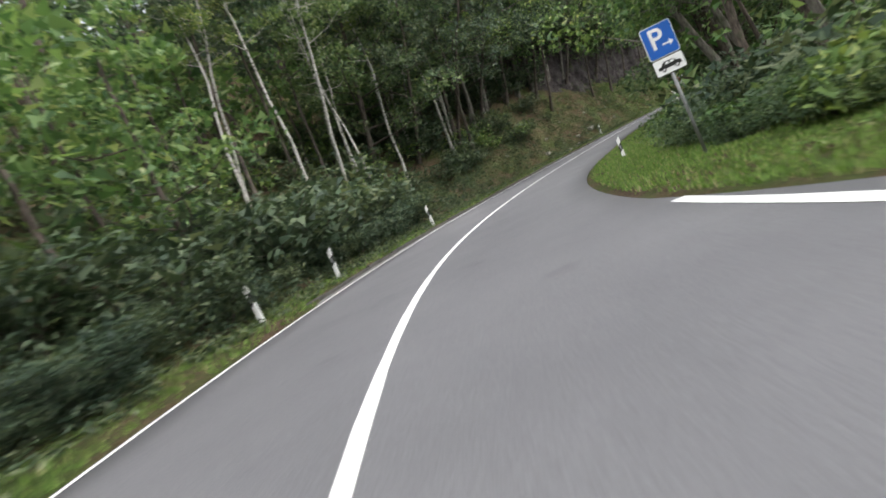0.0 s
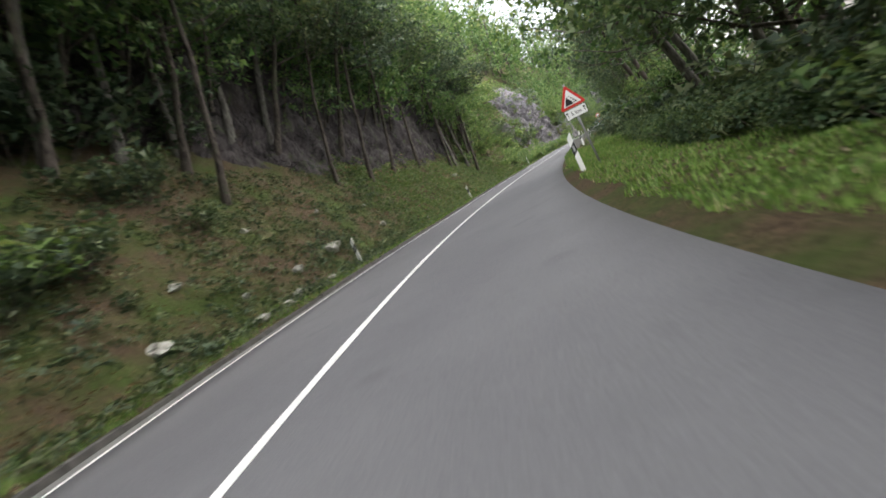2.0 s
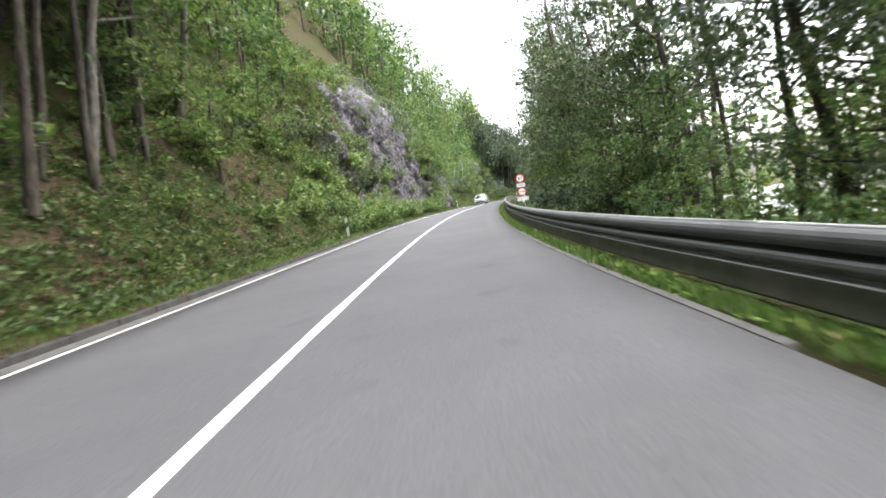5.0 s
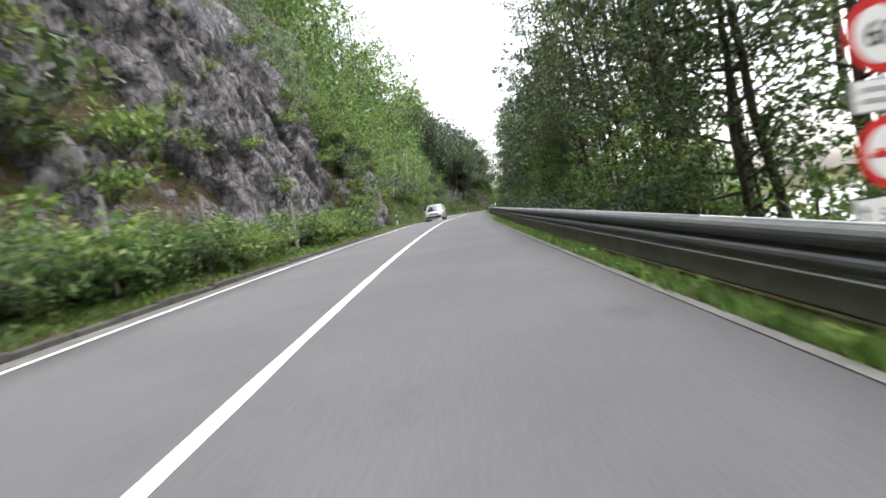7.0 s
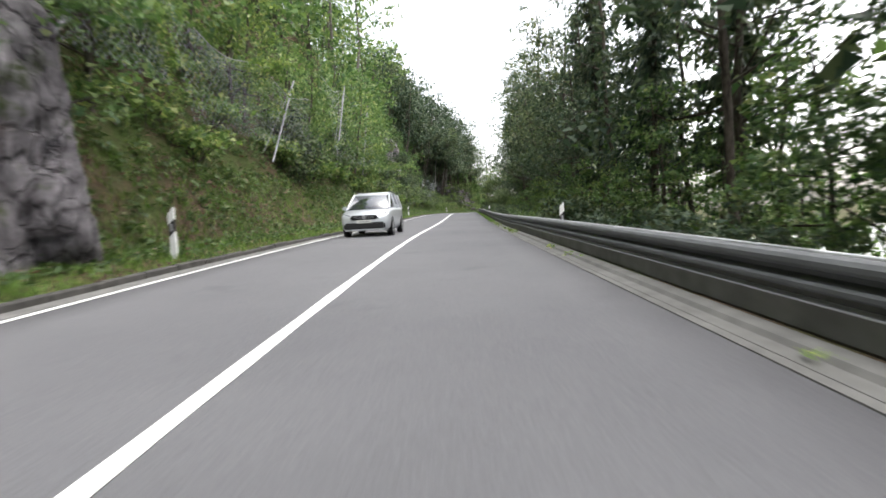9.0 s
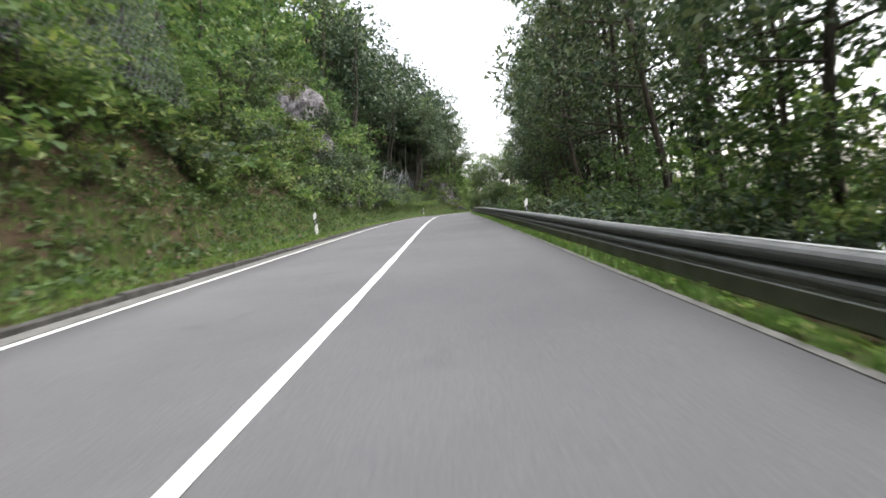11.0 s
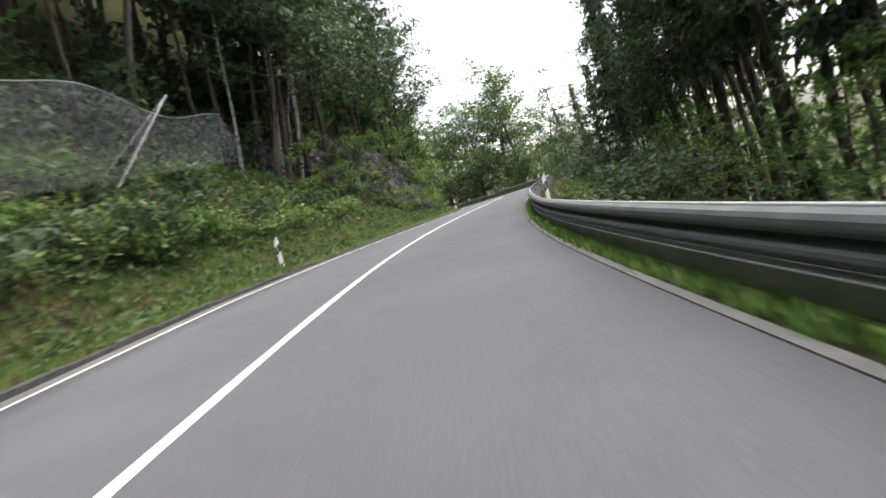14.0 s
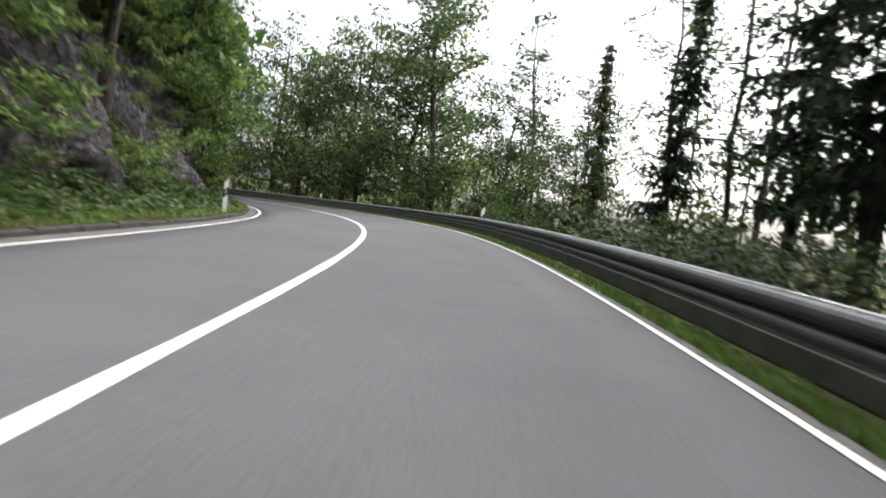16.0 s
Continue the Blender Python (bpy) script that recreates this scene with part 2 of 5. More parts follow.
sl = np.interp(SG, np.arange(len(SLOPE)) * 20.0 - 40, SLOPE) * 1e-2
CZ = np.concatenate([[0], np.cumsum((sl[1:] + sl[:-1]) / 2)])
CX, CY, CZ = (a - np.interp(0, SG, a) for a in (CX, CY, CZ))
CE = np.interp(SG, np.arange(len(BANK)) * 20.0 - 40, BANK) * 1e-2


def wl(s):
    return np.interp(s, np.arange(len(WIDE_L)) * 40.0 - 40, WIDE_L)


def wr(s):
    return np.interp(s, np.arange(len(WIDE_R)) * 40.0 - 40, WIDE_R) + 0.28 * np.exp(-((s - 25.0) / 5.0) ** 2)


def at(s, lat, up=0.0):
    """World points of a place along the road: metres along it, metres to the left of its middle, metres above it."""
    s, lat, up = np.broadcast_arrays(np.asarray(s, float), np.asarray(lat, float), np.asarray(up, float))
    t = np.interp(s, SG, TH)
    # far up the hill inside a bend the land draws together
    room = np.maximum(0.85 / np.maximum(np.interp(s, SG, kap), 1e-3) - 12, 6.0)
    lat = np.where(lat > 12, 12 + np.minimum(lat - 12, room * (1 - np.exp(-np.maximum(lat - 12, 0) / room))), lat)
    e = np.interp(s, SG, CE) * np.clip(lat, -6, 6)
    return np.stack([np.interp(s, SG, CX) - lat * np.cos(t), np.interp(s, SG, CY) - lat * np.sin(t), np.interp(s, SG, CZ) + up - e], -1)


def stand(s, lat, up=0.0, turn=0.0, tilt=0.0, lean=0.0):
    """A pose on the road's line: x to the right of the road, y along it."""
    x, y, z = at(s, lat, up)
    return pose(x, y, z, tilt, lean, math.degrees(np.interp(s, SG, TH)) + turn)


# cross-section of the land: heights at fixed distances left and right of the road's middle, stretch by stretch
LAT_L = [4.1, 5.0, 6.5, 8.0, 10.0, 13.0, 18.0, 26.0, 44.0]
LAND_L = [(-40, 0.1, 0.3, 1, 2, 3.6, 6, 10, 17, 30), (25, 0.1, 0.3, 1, 2, 3.6, 6, 10, 17, 30),
          (44, 0.1, 0.3, 2.8, 5.5, 8.0, 11, 16, 23, 36), (62, 0.12, 0.3, 2.5, 4.9, 9.0, 13, 19, 28, 40),
          (84, 0.15, 0.3, 2.2, 4.0, 9.5, 14, 21, 31, 44), (100, 0.15, 0.3, 2.6, 6, 11, 17, 24, 33, 46),
          (112, 0.15, 0.3, 1.5, 7.5, 13, 18, 25, 35, 50), (135, 0.15, 0.3, 1.5, 8, 13, 19, 27, 37, 52),
          (150, 0.15, 0.3, 2.8, 6, 11, 18, 27, 38, 52), (190, 0.15, 0.3, 2.2, 5.2, 10, 17, 26, 37, 52),
          (215, 0.12, 0.3, 2, 4.8, 9.5, 15, 23, 33, 48), (240, 0.12, 0.3, 1.6, 3.4, 5.8, 10, 17, 26, 40),
          (258, 0.12, 0.3, 1.9, 3.4, 4.6, 9, 15, 24, 38), (270, 0.15, 0.3, 0.9, 3, 6.5, 11, 17, 25, 38),
          (300, 0.15, 0.3, 1, 3.2, 6.5, 11, 17, 25, 38), (345, 0.15, 0.3, 2.2, 4.4, 7.5, 11, 16, 23, 36)]
LAT_R = [3.6, 5.0, 7.0, 10.0, 15.0, 22.0, 28.0]
LAND_R = [(-40, 0.0, 0.05, 0.15, 0.1, -0.5, -2, -3), (4, 0.0, -0.05, -0.12, -0.2, -0.6, -2, -4), (20, 0.0, -0.22, -0.55, -1.0, -1.8, -3.2, -5), (50, 0.0, -0.27, -0.72, -1.4, -2.7, -5, -8),
          (75, 0.0, -0.2, -0.7, -1.8, -4.5, -9, -12), (345, 0.0, -0.15, -0.6, -1.8, -5.0, -9.5, -12.5)]


def land(s, lat):
    s, lat = np.broadcast_arrays(np.asarray(s, float), np.asarray(lat, float))
    out = np.zeros(s.shape)
    for sign, lats, table in ((1, LAT_L, LAND_L), (-1, LAT_R, LAND_R)):
        tab = np.array(table)
        cols = np.stack([np.interp(s, tab[:, 0], tab[:, i + 1]) for i in range(len(lats))], -1)
        q = np.abs(lat)
        h = np.where(q <= lats[0], cols[..., 0] * np.clip((q - lats[0] + 0.5) / 0.5, 0, 1), 0.0)
        for i in range(len(lats) - 1):
            f = (q - lats[i]) / (lats[i + 1] - lats[i])
            h = np.where((f > 0) & (f <= 1), cols[..., i] * (1 - f) + cols[..., i + 1] * f, h)
        h = np.where(q > lats[-1], cols[..., -1], h)
        out = np.where(lat * sign > 0, h, out)
    rough = np.sin(s * 0.9 + lat * 1.7) * np.sin(lat * 1.1 - s * 0.37) + 0.6 * np.sin(s * 2.3 + 1.3 * lat) * np.sin(1.9 * lat + 0.4 * s)
    return out + rough * 0.12 * np.clip((np.abs(lat) - 4.6) / 3, 0, 2)


def ground_at(s, lat):
    return float(land(s, lat))


# ---------------------------------------------------------------- builders
def mesh_from(name, verts, faces, material, smooth=False):
    me = bpy.data.meshes.new(name)
    v = np.asarray(verts, np.float32).reshape(-1, 3)
    if isinstance(faces, np.ndarray):
        n, k = faces.shape
        me.vertices.add(len(v))
        me.vertices.foreach_set("co", v.ravel())
        me.loops.add(n * k)
        me.loops.foreach_set("vertex_index", faces.astype(np.int32).ravel())
        me.polygons.add(n)
        me.polygons.foreach_set("loop_start", np.arange(0, n * k, k, dtype=np.int32))
        me.polygons.foreach_set("loop_total", np.full(n, k, np.int32))
        me.update(calc_edges=True)
    else:
        me.from_pydata(v.tolist(), [], faces)
    if smooth:
        me.polygons.foreach_set("use_smooth", np.ones(len(me.polygons), bool))
    me.materials.append(material)
    return me


def put(name, me, parent=None, label="", category="", group="", kind="", m=None):
    ob = new(name, me)
    if parent is not None:
        ob.parent = parent
    if m is not None:
        ob.matrix_basis = m
    return tagged(ob, label, category, group, kind)


def thing(name, label, category, group="", m=None):
    ob = new(name)
    ob.empty_display_size = 0.2
    if m is not None:
        ob.matrix_basis = m
    return tagged(ob, label, category, group)


def part(name, bm, material, parent, label="", smooth=False):
    me = bpy.data.meshes.new(name)
    bm.to_mesh(me)
    bm.free()
    if smooth:
        me.polygons.foreach_set("use_smooth", np.ones(len(me.polygons), bool))
    me.materials.append(material)
    return put(name, me, parent, label)


def box(x, y, z, sx, sy, sz, bevel=0.0, bm=None, m=None):
    bm = bm or bmesh.new()
    mm = Matrix.Translation((x, y, z)) @ Matrix.Diagonal((sx, sy, sz, 1))
    if m is not None:
        mm = m @ mm
    g = bmesh.ops.create_cube(bm, size=1.0, matrix=mm)
    if bevel:
        edges = list({e for v in g["verts"] for e in v.link_edges})
        bmesh.ops.bevel(bm, geom=edges, offset=bevel, segments=2, affect="EDGES")
    return bm


def disc(r, depth, x, y, z, turn, sides=40, bm=None):
    bm = bm or bmesh.new()
    bmesh.ops.create_cone(bm, cap_ends=True, segments=sides, radius1=r, radius2=r, depth=depth, matrix=Matrix.Translation((x, y, z)) @ turn)
    return bm


def tube(points, radii, sides=7):
    """A tapered tube along points: vertices and quads."""
    pts = np.asarray(points, float)
    d = np.gradient(pts, axis=0)
    d /= np.linalg.norm(d, axis=1, keepdims=True) + 1e-9
    ref = np.where(np.abs(d[:, 2:3]) < 0.9, np.array([[0, 0, 1.0]]), np.array([[1.0, 0, 0]]))
    a = np.cross(d, ref)
    a /= np.linalg.norm(a, axis=1, keepdims=True)
    b = np.cross(d, a)
    ang = np.arange(sides) * 2 * np.pi / sides
    r = np.asarray(radii, float)[:, None, None]
    v = pts[:, None, :] + r * (a[:, None, :] * np.cos(ang)[None, :, None] + b[:, None, :] * np.sin(ang)[None, :, None])
    n = len(pts)
    i, j = np.meshgrid(np.arange(n - 1), np.arange(sides), indexing="ij")
    k = (j + 1) % sides
    f = np.stack([i * sides + j, i * sides + k, (i + 1) * sides + k, (i + 1) * sides + j], -1).reshape(-1, 4)
    return v.reshape(-1, 3), f


def joined(pieces):
    vs, fs, o = [], [], 0
    for v, f in pieces:
        vs.append(v)
        fs.append(f + o)
        o += len(v)
    return np.concatenate(vs), np.concatenate(fs)


def strip(name, ss, lat_a, lat_b, up_a, up_b, material, **tags):
    """A ribbon along the road between two distances from its middle."""
    ss = np.asarray(ss, float)
    v = np.concatenate([at(ss, lat_a, up_a), at(ss, lat_b, up_b)])
    n = len(ss)
    i = np.arange(n - 1)
    f = np.stack([i, i + n, i + 1 + n, i + 1], -1)
    return put(name, mesh_from(name, v, f, material), **tags)


def profile_along(ss, section):
    """Sweeps a closed section, rows of (lat, up) arrays along ss: vertices and quads."""
    n, k = len(ss), len(section)
    v = np.stack([at(ss, a, b) for a, b in section], 1)
    i, j = np.meshgrid(np.arange(n - 1), np.arange(k), indexing="ij")
    q = (j + 1) % k
    f = np.stack([i * k + j, i * k + q, (i + 1) * k + q, (i + 1) * k + j], -1).reshape(-1, 4)
    caps = [tuple(range(k)), tuple(range((n - 1) * k, n * k))[::-1]]
    return v.reshape(-1, 3), [tuple(x) for x in f.tolist()] + caps


def leaf_quads(centres, size, rng, up_bias=0.35, slim=0.5):
    """Pointed leaves at the centres, each a bent rhombus."""
    n = len(centres)
    nrm = rng.normal(size=(n, 3))
    nrm[:, 2] = np.abs(nrm[:, 2]) + up_bias
    nrm /= np.linalg.norm(nrm, axis=1, keepdims=True)
    a = np.cross(nrm, rng.normal(size=(n, 3)))
    a /= np.linalg.norm(a, axis=1, keepdims=True) + 1e-9
    b = np.cross(nrm, a)
    ln = (size * rng.uniform(0.6, 1.35, n))[:, None]
    c = np.asarray(centres)
    droop = nrm * ln * 0.18
    v = np.stack([c - a * ln * 0.5 - droop, c + b * ln * slim * 0.5, c + a * ln * 0.5 - droop, c - b * ln * slim * 0.5], 1)
    return v.reshape(-1, 3), np.arange(4 * n).reshape(-1, 4)


def leaf_tris(centres, size, rng, up_bias=0.35, slim=0.62):
    """Leaves as single pointed triangles, for crowns seen from some way off."""
    v, f = leaf_quads(centres, size, rng, up_bias, slim)
    v = v.reshape(-1, 4, 3)
    return np.stack([v[:, 0], (v[:, 1] + v[:, 2]) / 2, (v[:, 3] + v[:, 2]) / 2 + (v[:, 3] - v[:, 1]) * 0.25], 1).reshape(-1, 3), np.arange(3 * len(v)).reshape(-1, 3)


def puffs(centres, radii, counts, rng):
    out = []
    for c, r, n in zip(centres, radii, counts):
        p = rng.normal(size=(n, 3))
        p /= np.linalg.norm(p, axis=1, keepdims=True)
        p *= (rng.uniform(0.25, 1.0, n) ** 0.6)[:, None] * r
        p[:, 2] *= 0.5
        out.append(p + c)
    return np.concatenate(out)


# ---------------------------------------------------------------- ground, road, kerbs
def build_ground():
    ss = np.arange(S_FROM, S_TO + 0.1, 1.5)
    lats = np.array([-28, -25, -22, -19, -16.5, -14, -12, -10, -8.5, -7.2, -6.2, -5.4, -4.8, -4.3, -3.95, -3.7, -3.5, -3.2, 0, 3.4, 3.9, 4.15, 4.5, 5,
                     5.6, 6.2, 6.9, 7.6, 8.4, 9.2, 10, 11, 12, 13, 14.5, 16, 18, 20.5, 23, 26, 30, 35, 44])
    s2, l2 = np.meshgrid(ss, lats, indexing="ij")
    # the soil starts behind the kerb, or at the asphalt where there is none
    edge = wl(s2) + np.where(s2 < 10, 0.0, 0.4)
    l2 = np.where(l2 == 3.4, edge + 0.02, np.where(l2 == 3.9, edge + 0.07, np.where(l2 == 4.15, edge + 0.15, l2)))
    up = land(s2, l2)
    up = np.where(np.abs(l2) < 3.3, -0.12, up)
    up = np.where((l2 > 0) & (l2 < edge + 0.1), -0.1, up)
    up = np.where(np.abs(l2 + 3.35) < 0.2, -0.05, up)
    v = at(s2, l2, up)
    n, k = s2.shape
    i, j = np.meshgrid(np.arange(n - 1), np.arange(k - 1), indexing="ij")
    f = np.stack([i * k + j, (i + 1) * k + j, (i + 1) * k + j + 1, i * k + j + 1], -1).reshape(-1, 4)
    v = v.reshape(-1, 3)
    # the rim runs out to the horizon, high on the hill's side and low on the lake's
    rim = [a * k + k - 1 for a in range(n)] + [(n - 1) * k + b for b in range(k - 2, -1, -1)] + [a * k for a in range(n - 2, -1, -1)] + list(range(1, k - 1))
    mid = np.array([95.0, 95.0])
    rings = []
    for grow, drop in ((1.6, 0.3), (4.0, 0.6), (16.0, 1.0)):
        q = v[rim].copy()
        q[:, :2] = mid + (q[:, :2] - mid) * grow + np.sign(q[:, :2] - mid) * 30 * (grow - 1)
        q[:, 2] = np.where(q[:, 2] > 8, q[:, 2] + 6 * drop, q[:, 2] * (1 - drop) - 9 * drop)
        rings.append(q)
    base = len(v)
    r = len(rim)
    faces = [f]
    prev = np.array(rim)
    for t in range(3):
        cur = base + t * r + np.arange(r)
        faces.append(np.stack([prev, np.roll(prev, -1), np.roll(cur, -1), cur], -1))
        prev = cur
    put("ground", mesh_from("ground", np.concatenate([v] + rings), np.concatenate(faces), GROUND, True),
        label="wooded hillside soil with moss and leaf litter", category="ground", kind="structure")


build_ground()
LONG = np.arange(S_FROM, S_TO + 0.1, 1.0)


def build_road():
    lats = np.linspace(-1, 1, 9)
    right = -(wr(LONG) - 0.04)
    right = np.where(LONG < 5.2, right - np.clip(5.2 - LONG, 0, 30) * 0.1, right)
    left = wl(LONG) + 0.12
    cols = [at(LONG, np.where(q < 0, -q * right, q * left), 0.0) for q in lats]
    n = len(LONG)
    v = np.concatenate(cols + [at(LONG, right, -0.3), at(LONG, left, -0.3)])
    i = np.arange(n - 1)
    order = [9] + list(range(9)) + [10]
    f = [np.stack([a * n + i, a * n + i + 1, b * n + i + 1, b * n + i], -1) for a, b in zip(order[:-1], order[1:])]
    put("road", mesh_from("road", v, np.concatenate(f)[:, ::-1].copy(), ASPHALT), label="worn grey asphalt country road with two lanes", category="road", kind="structure")


build_road()


def build_line(name, ss, lat, width, label, wobble=0.0):
    w = width / 2 + (np.sin(ss * 1.9) * np.sin(ss * 0.73)) * wobble
    v, f = profile_along(ss, [(lat + w, 0.004), (lat - w, 0.004), (lat - w, 0.008), (lat + w, 0.008)])
    put(name, mesh_from(name, v, f, PAINT), label=label, category="road marking", kind="structure")


FINE = np.arange(S_FROM, S_TO, 0.5)
build_line("centre_line", FINE, 0.0 * FINE, 0.13, "solid white painted line along the middle of the road", 0.008)
build_line("edge_line", FINE, wl(FINE), 0.10, "thin white painted line at the foot of the hillside", 0.006)
ss = np.arange(-40, 4.1, 0.5)
build_line("edge_line", ss, -wr(ss) - 0.0, 0.16, "broad white edge line across the mouth of the parking bay", 0.006)
ss = np.arange(251, S_TO, 0.5)
build_line("edge_line", ss, -wr(ss) + 0.08, 0.03 + 0.04 * np.clip((ss - 251) / 12, 0, 1), "white edge line beside the guard rail", 0.004)


def build_gutter():
    ss = LONG[LONG > 9]
    a = wl(ss)
    v, f = profile_along(ss, [(a + 0.12, -0.2), (a + 0.12, 0.006), (a + 0.40, 0.012), (a + 0.40, -0.2)])
    put("gutter", mesh_from("gutter", v, f, CONCRETE), label="narrow pale gravelly gutter along the road edge", category="gutter", kind="structure")
    ss = LONG[(LONG > 76)]
    b = -wr(ss)
    v, f = profile_along(ss, [(b + 0.03, -0.2), (b - 0.045, -0.2), (b - 0.045, 0.01), (b + 0.03, 0.005)])
    put("gutter", mesh_from("gutter", v, f, CONCRETE), label="pale concrete edge strip beside the guard rail", category="gutter", kind="structure")
    ss = LONG[(LONG > 132) & (LONG < 172)]
    b = -wr(ss)
    v, f = profile_along(ss, [(b - 0.05, -0.2), (b - 0.37, -0.2), (b - 0.37, 0.05), (b - 0.21, 0.05), (b - 0.18, 0.016), (b - 0.05, 0.012)])
    put("gutter_kerb", mesh_from("gutter_kerb", v, f, CONCRETE), label="low concrete kerb under the guard rail", category="kerb", kind="structure")


build_gutter()


def build_kerb():
    root = thing("kerb", "dark mossy stone kerb at the foot of the bank", "kerb")
    root["kind"] = "structure"
    rng = np.random.default_rng(5)
    s = 10.0
    while s < 330:
        ln = 1.0
        ss = np.array([s + 0.012, s + ln / 2, s + ln - 0.012])
        a = wl(ss) + 0.41 + rng.uniform(-0.012, 0.012)
        h = 0.11 + rng.uniform(-0.02, 0.02)
        v, f = profile_along(ss, [(a, -0.1), (a, h - 0.02), (a + 0.02, h), (a + 0.13, h), (a + 0.14, -0.1)])
        put("kerb_stone", mesh_from("kerb_stone", v, f, KERB), root)
        s += ln


# ---------------------------------------------------------------- guard rail


def rail_up(s):
    return np.interp(s, [120, 203, 222, 240, 265], [0.57, 0.51, 0.54, 0.51, 0.55])


def rail_lat(s):
    return -(wr(s) + np.interp(s, [70, 120, 200, 222, 240, 250, 262], [0.47, 0.5, 0.4, 0.34, 0.27, 0.29, 0.45]))


def build_rail():
    root = thing("guard_rail", "weathered galvanised steel guard rail with a lower impact panel", "guard rail")
    wave = [(-0.01, 0.0), (0.03, -0.004), (0.06, -0.018), (0.078, -0.045), (0.078, -0.075), (0.06, -0.098), (0.0, -0.112), (-0.03, -0.122), (-0.03, -0.156), (0.0, -0.167),
            (0.06, -0.177), (0.076, -0.195), (0.076, -0.222), (0.05, -0.24), (0.0, -0.25), (-0.01, -0.252)]
    s = 54.0
    while s < 330:
        ss = np.linspace(s, s + 4.04, 5)
        top = np.where(ss < 64.5, np.interp(ss, [55, 56.8, 59, 62.6, 63.4, 64.5], [-0.2, 0.0, 0.2, 0.46, 0.53, 0.57]), rail_up(ss))
        a = rail_lat(ss)
        sec = [(a + x, top + z) for x, z in wave] + [(a + x - 0.006, top + z) for x, z in wave[::-1]]
        v, f = profile_along(ss, sec)
        put("beam", mesh_from("beam", v, f, ZINC), root)
        # round cap along the top edge, its pale tone a painted highlight
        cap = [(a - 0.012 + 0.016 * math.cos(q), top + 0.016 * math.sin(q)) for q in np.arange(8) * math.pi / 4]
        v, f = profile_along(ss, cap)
        put("top_edge", mesh_from("top_edge", v, f, ZINC_LIT, True), root)
        if s > 61:
            ps = np.linspace(max(s, 64.7), s + 4.02, 5)
            w, hi = rail_lat(ps), rail_up(ps)
            sec = [(w, 0.02), (w + 0.03, 0.05), (w + 0.03, hi - 0.325), (w - 0.02, hi - 0.31), (w - 0.03, hi - 0.22), (w - 0.04, hi - 0.22), (w - 0.04, 0.02)]
            v, f = profile_along(ps, sec)
            panel = put("lower_panel", mesh_from("lower_panel", v, f, ZINC_DARK), root)
            # fold on the panel's top, light catching it painted in the paler zinc
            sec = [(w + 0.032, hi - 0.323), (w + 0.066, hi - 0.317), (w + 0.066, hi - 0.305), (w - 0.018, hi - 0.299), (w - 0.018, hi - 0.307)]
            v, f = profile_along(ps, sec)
            put("panel_edge", mesh_from("panel_edge", v, f, ZINC_LIT), panel, "folded zinc edge with a painted highlight")
        if s > 60:
            bm = box(0, 0, 0.0, 0.10, 0.06, 1.2, 0.008, m=stand(s + 2, float(rail_lat(s + 2)) - 0.14, float(rail_up(s + 2) - 0.68)))
            part("post", bm, ZINC_DARK, root)
        s += 4.0


# ---------------------------------------------------------------- delineators and signs
def delineator_mesh():
    root = thing("delineator_post", "white plastic delineator post with a slanted black band", "delineator post", "delineator posts")
    sec = [(-0.06, -0.035), (0.06, -0.035), (0.045, 0.05), (-0.045, 0.05)]

    def prism(z0, z1, slope0, slope1, grow=0.0):
        bm = bmesh.new()
        rows = []
        for z, sl in ((z0, slope0), (z1, slope1)):
            rows.append([bm.verts.new((x * (1 + grow), y * (1 + grow), z + x * sl)) for x, y in sec])
        bm.faces.new(rows[0][::-1])
        bm.faces.new(rows[1])
        for i in range(4):
            bm.faces.new((rows[0][i], rows[0][(i + 1) % 4], rows[1][(i + 1) % 4], rows[1][i]))
        return bm

    part("shaft", prism(-0.4, 0.52, 0, 1.0), POST_WHITE, root)
    part("band", prism(0.52, 0.77, 1.0, 1.0, 0.02), POST_BLACK, root, "slanted black band")
    part("cap", prism(0.77, 1.0, 1.0, 1.2), POST_WHITE, root)
    bm = box(0, -0.041, 0.655, 0.05, 0.006, 0.15, 0.0)
    part("reflector", bm, REFLECTOR, root, "grey reflector")
    return root


POST_PLACES = [(9.0, 4.65, -3), (12.9, 4.55, 4), (20.8, 4.3, 0), (49.6, 4.6, 2), (68.8, 4.3, 0), (99.0, 4.15, 0), (149.0, 4.22, 0), (194.4, 4.3, -1), (245.4, 4.72, 2), (278.9, 4.15, 0),
               (300.0, 4.2, 0), (19.2, -4.5, 2, 0.24), (45.4, -3.78, 1), (68.1, -4.2, 2), (96.0, -4.2, -1), (152.4, -4.2, 0), (192.2, -4.2, 0), (246.5, -4.2, 0), (279.9, -4.3, 0), (300.0, -4.3, 0)]


def build_posts():
    first = delineator_mesh()
    for i, (s, lat, lean, *sunk) in enumerate(POST_PLACES):
        m = stand(s, lat, ground_at(s, lat) - 0.05 - sum(sunk), 0, 0, lean)
        if i == 0:
            first.matrix_basis = m
        else:
            copy_thing(first, m)


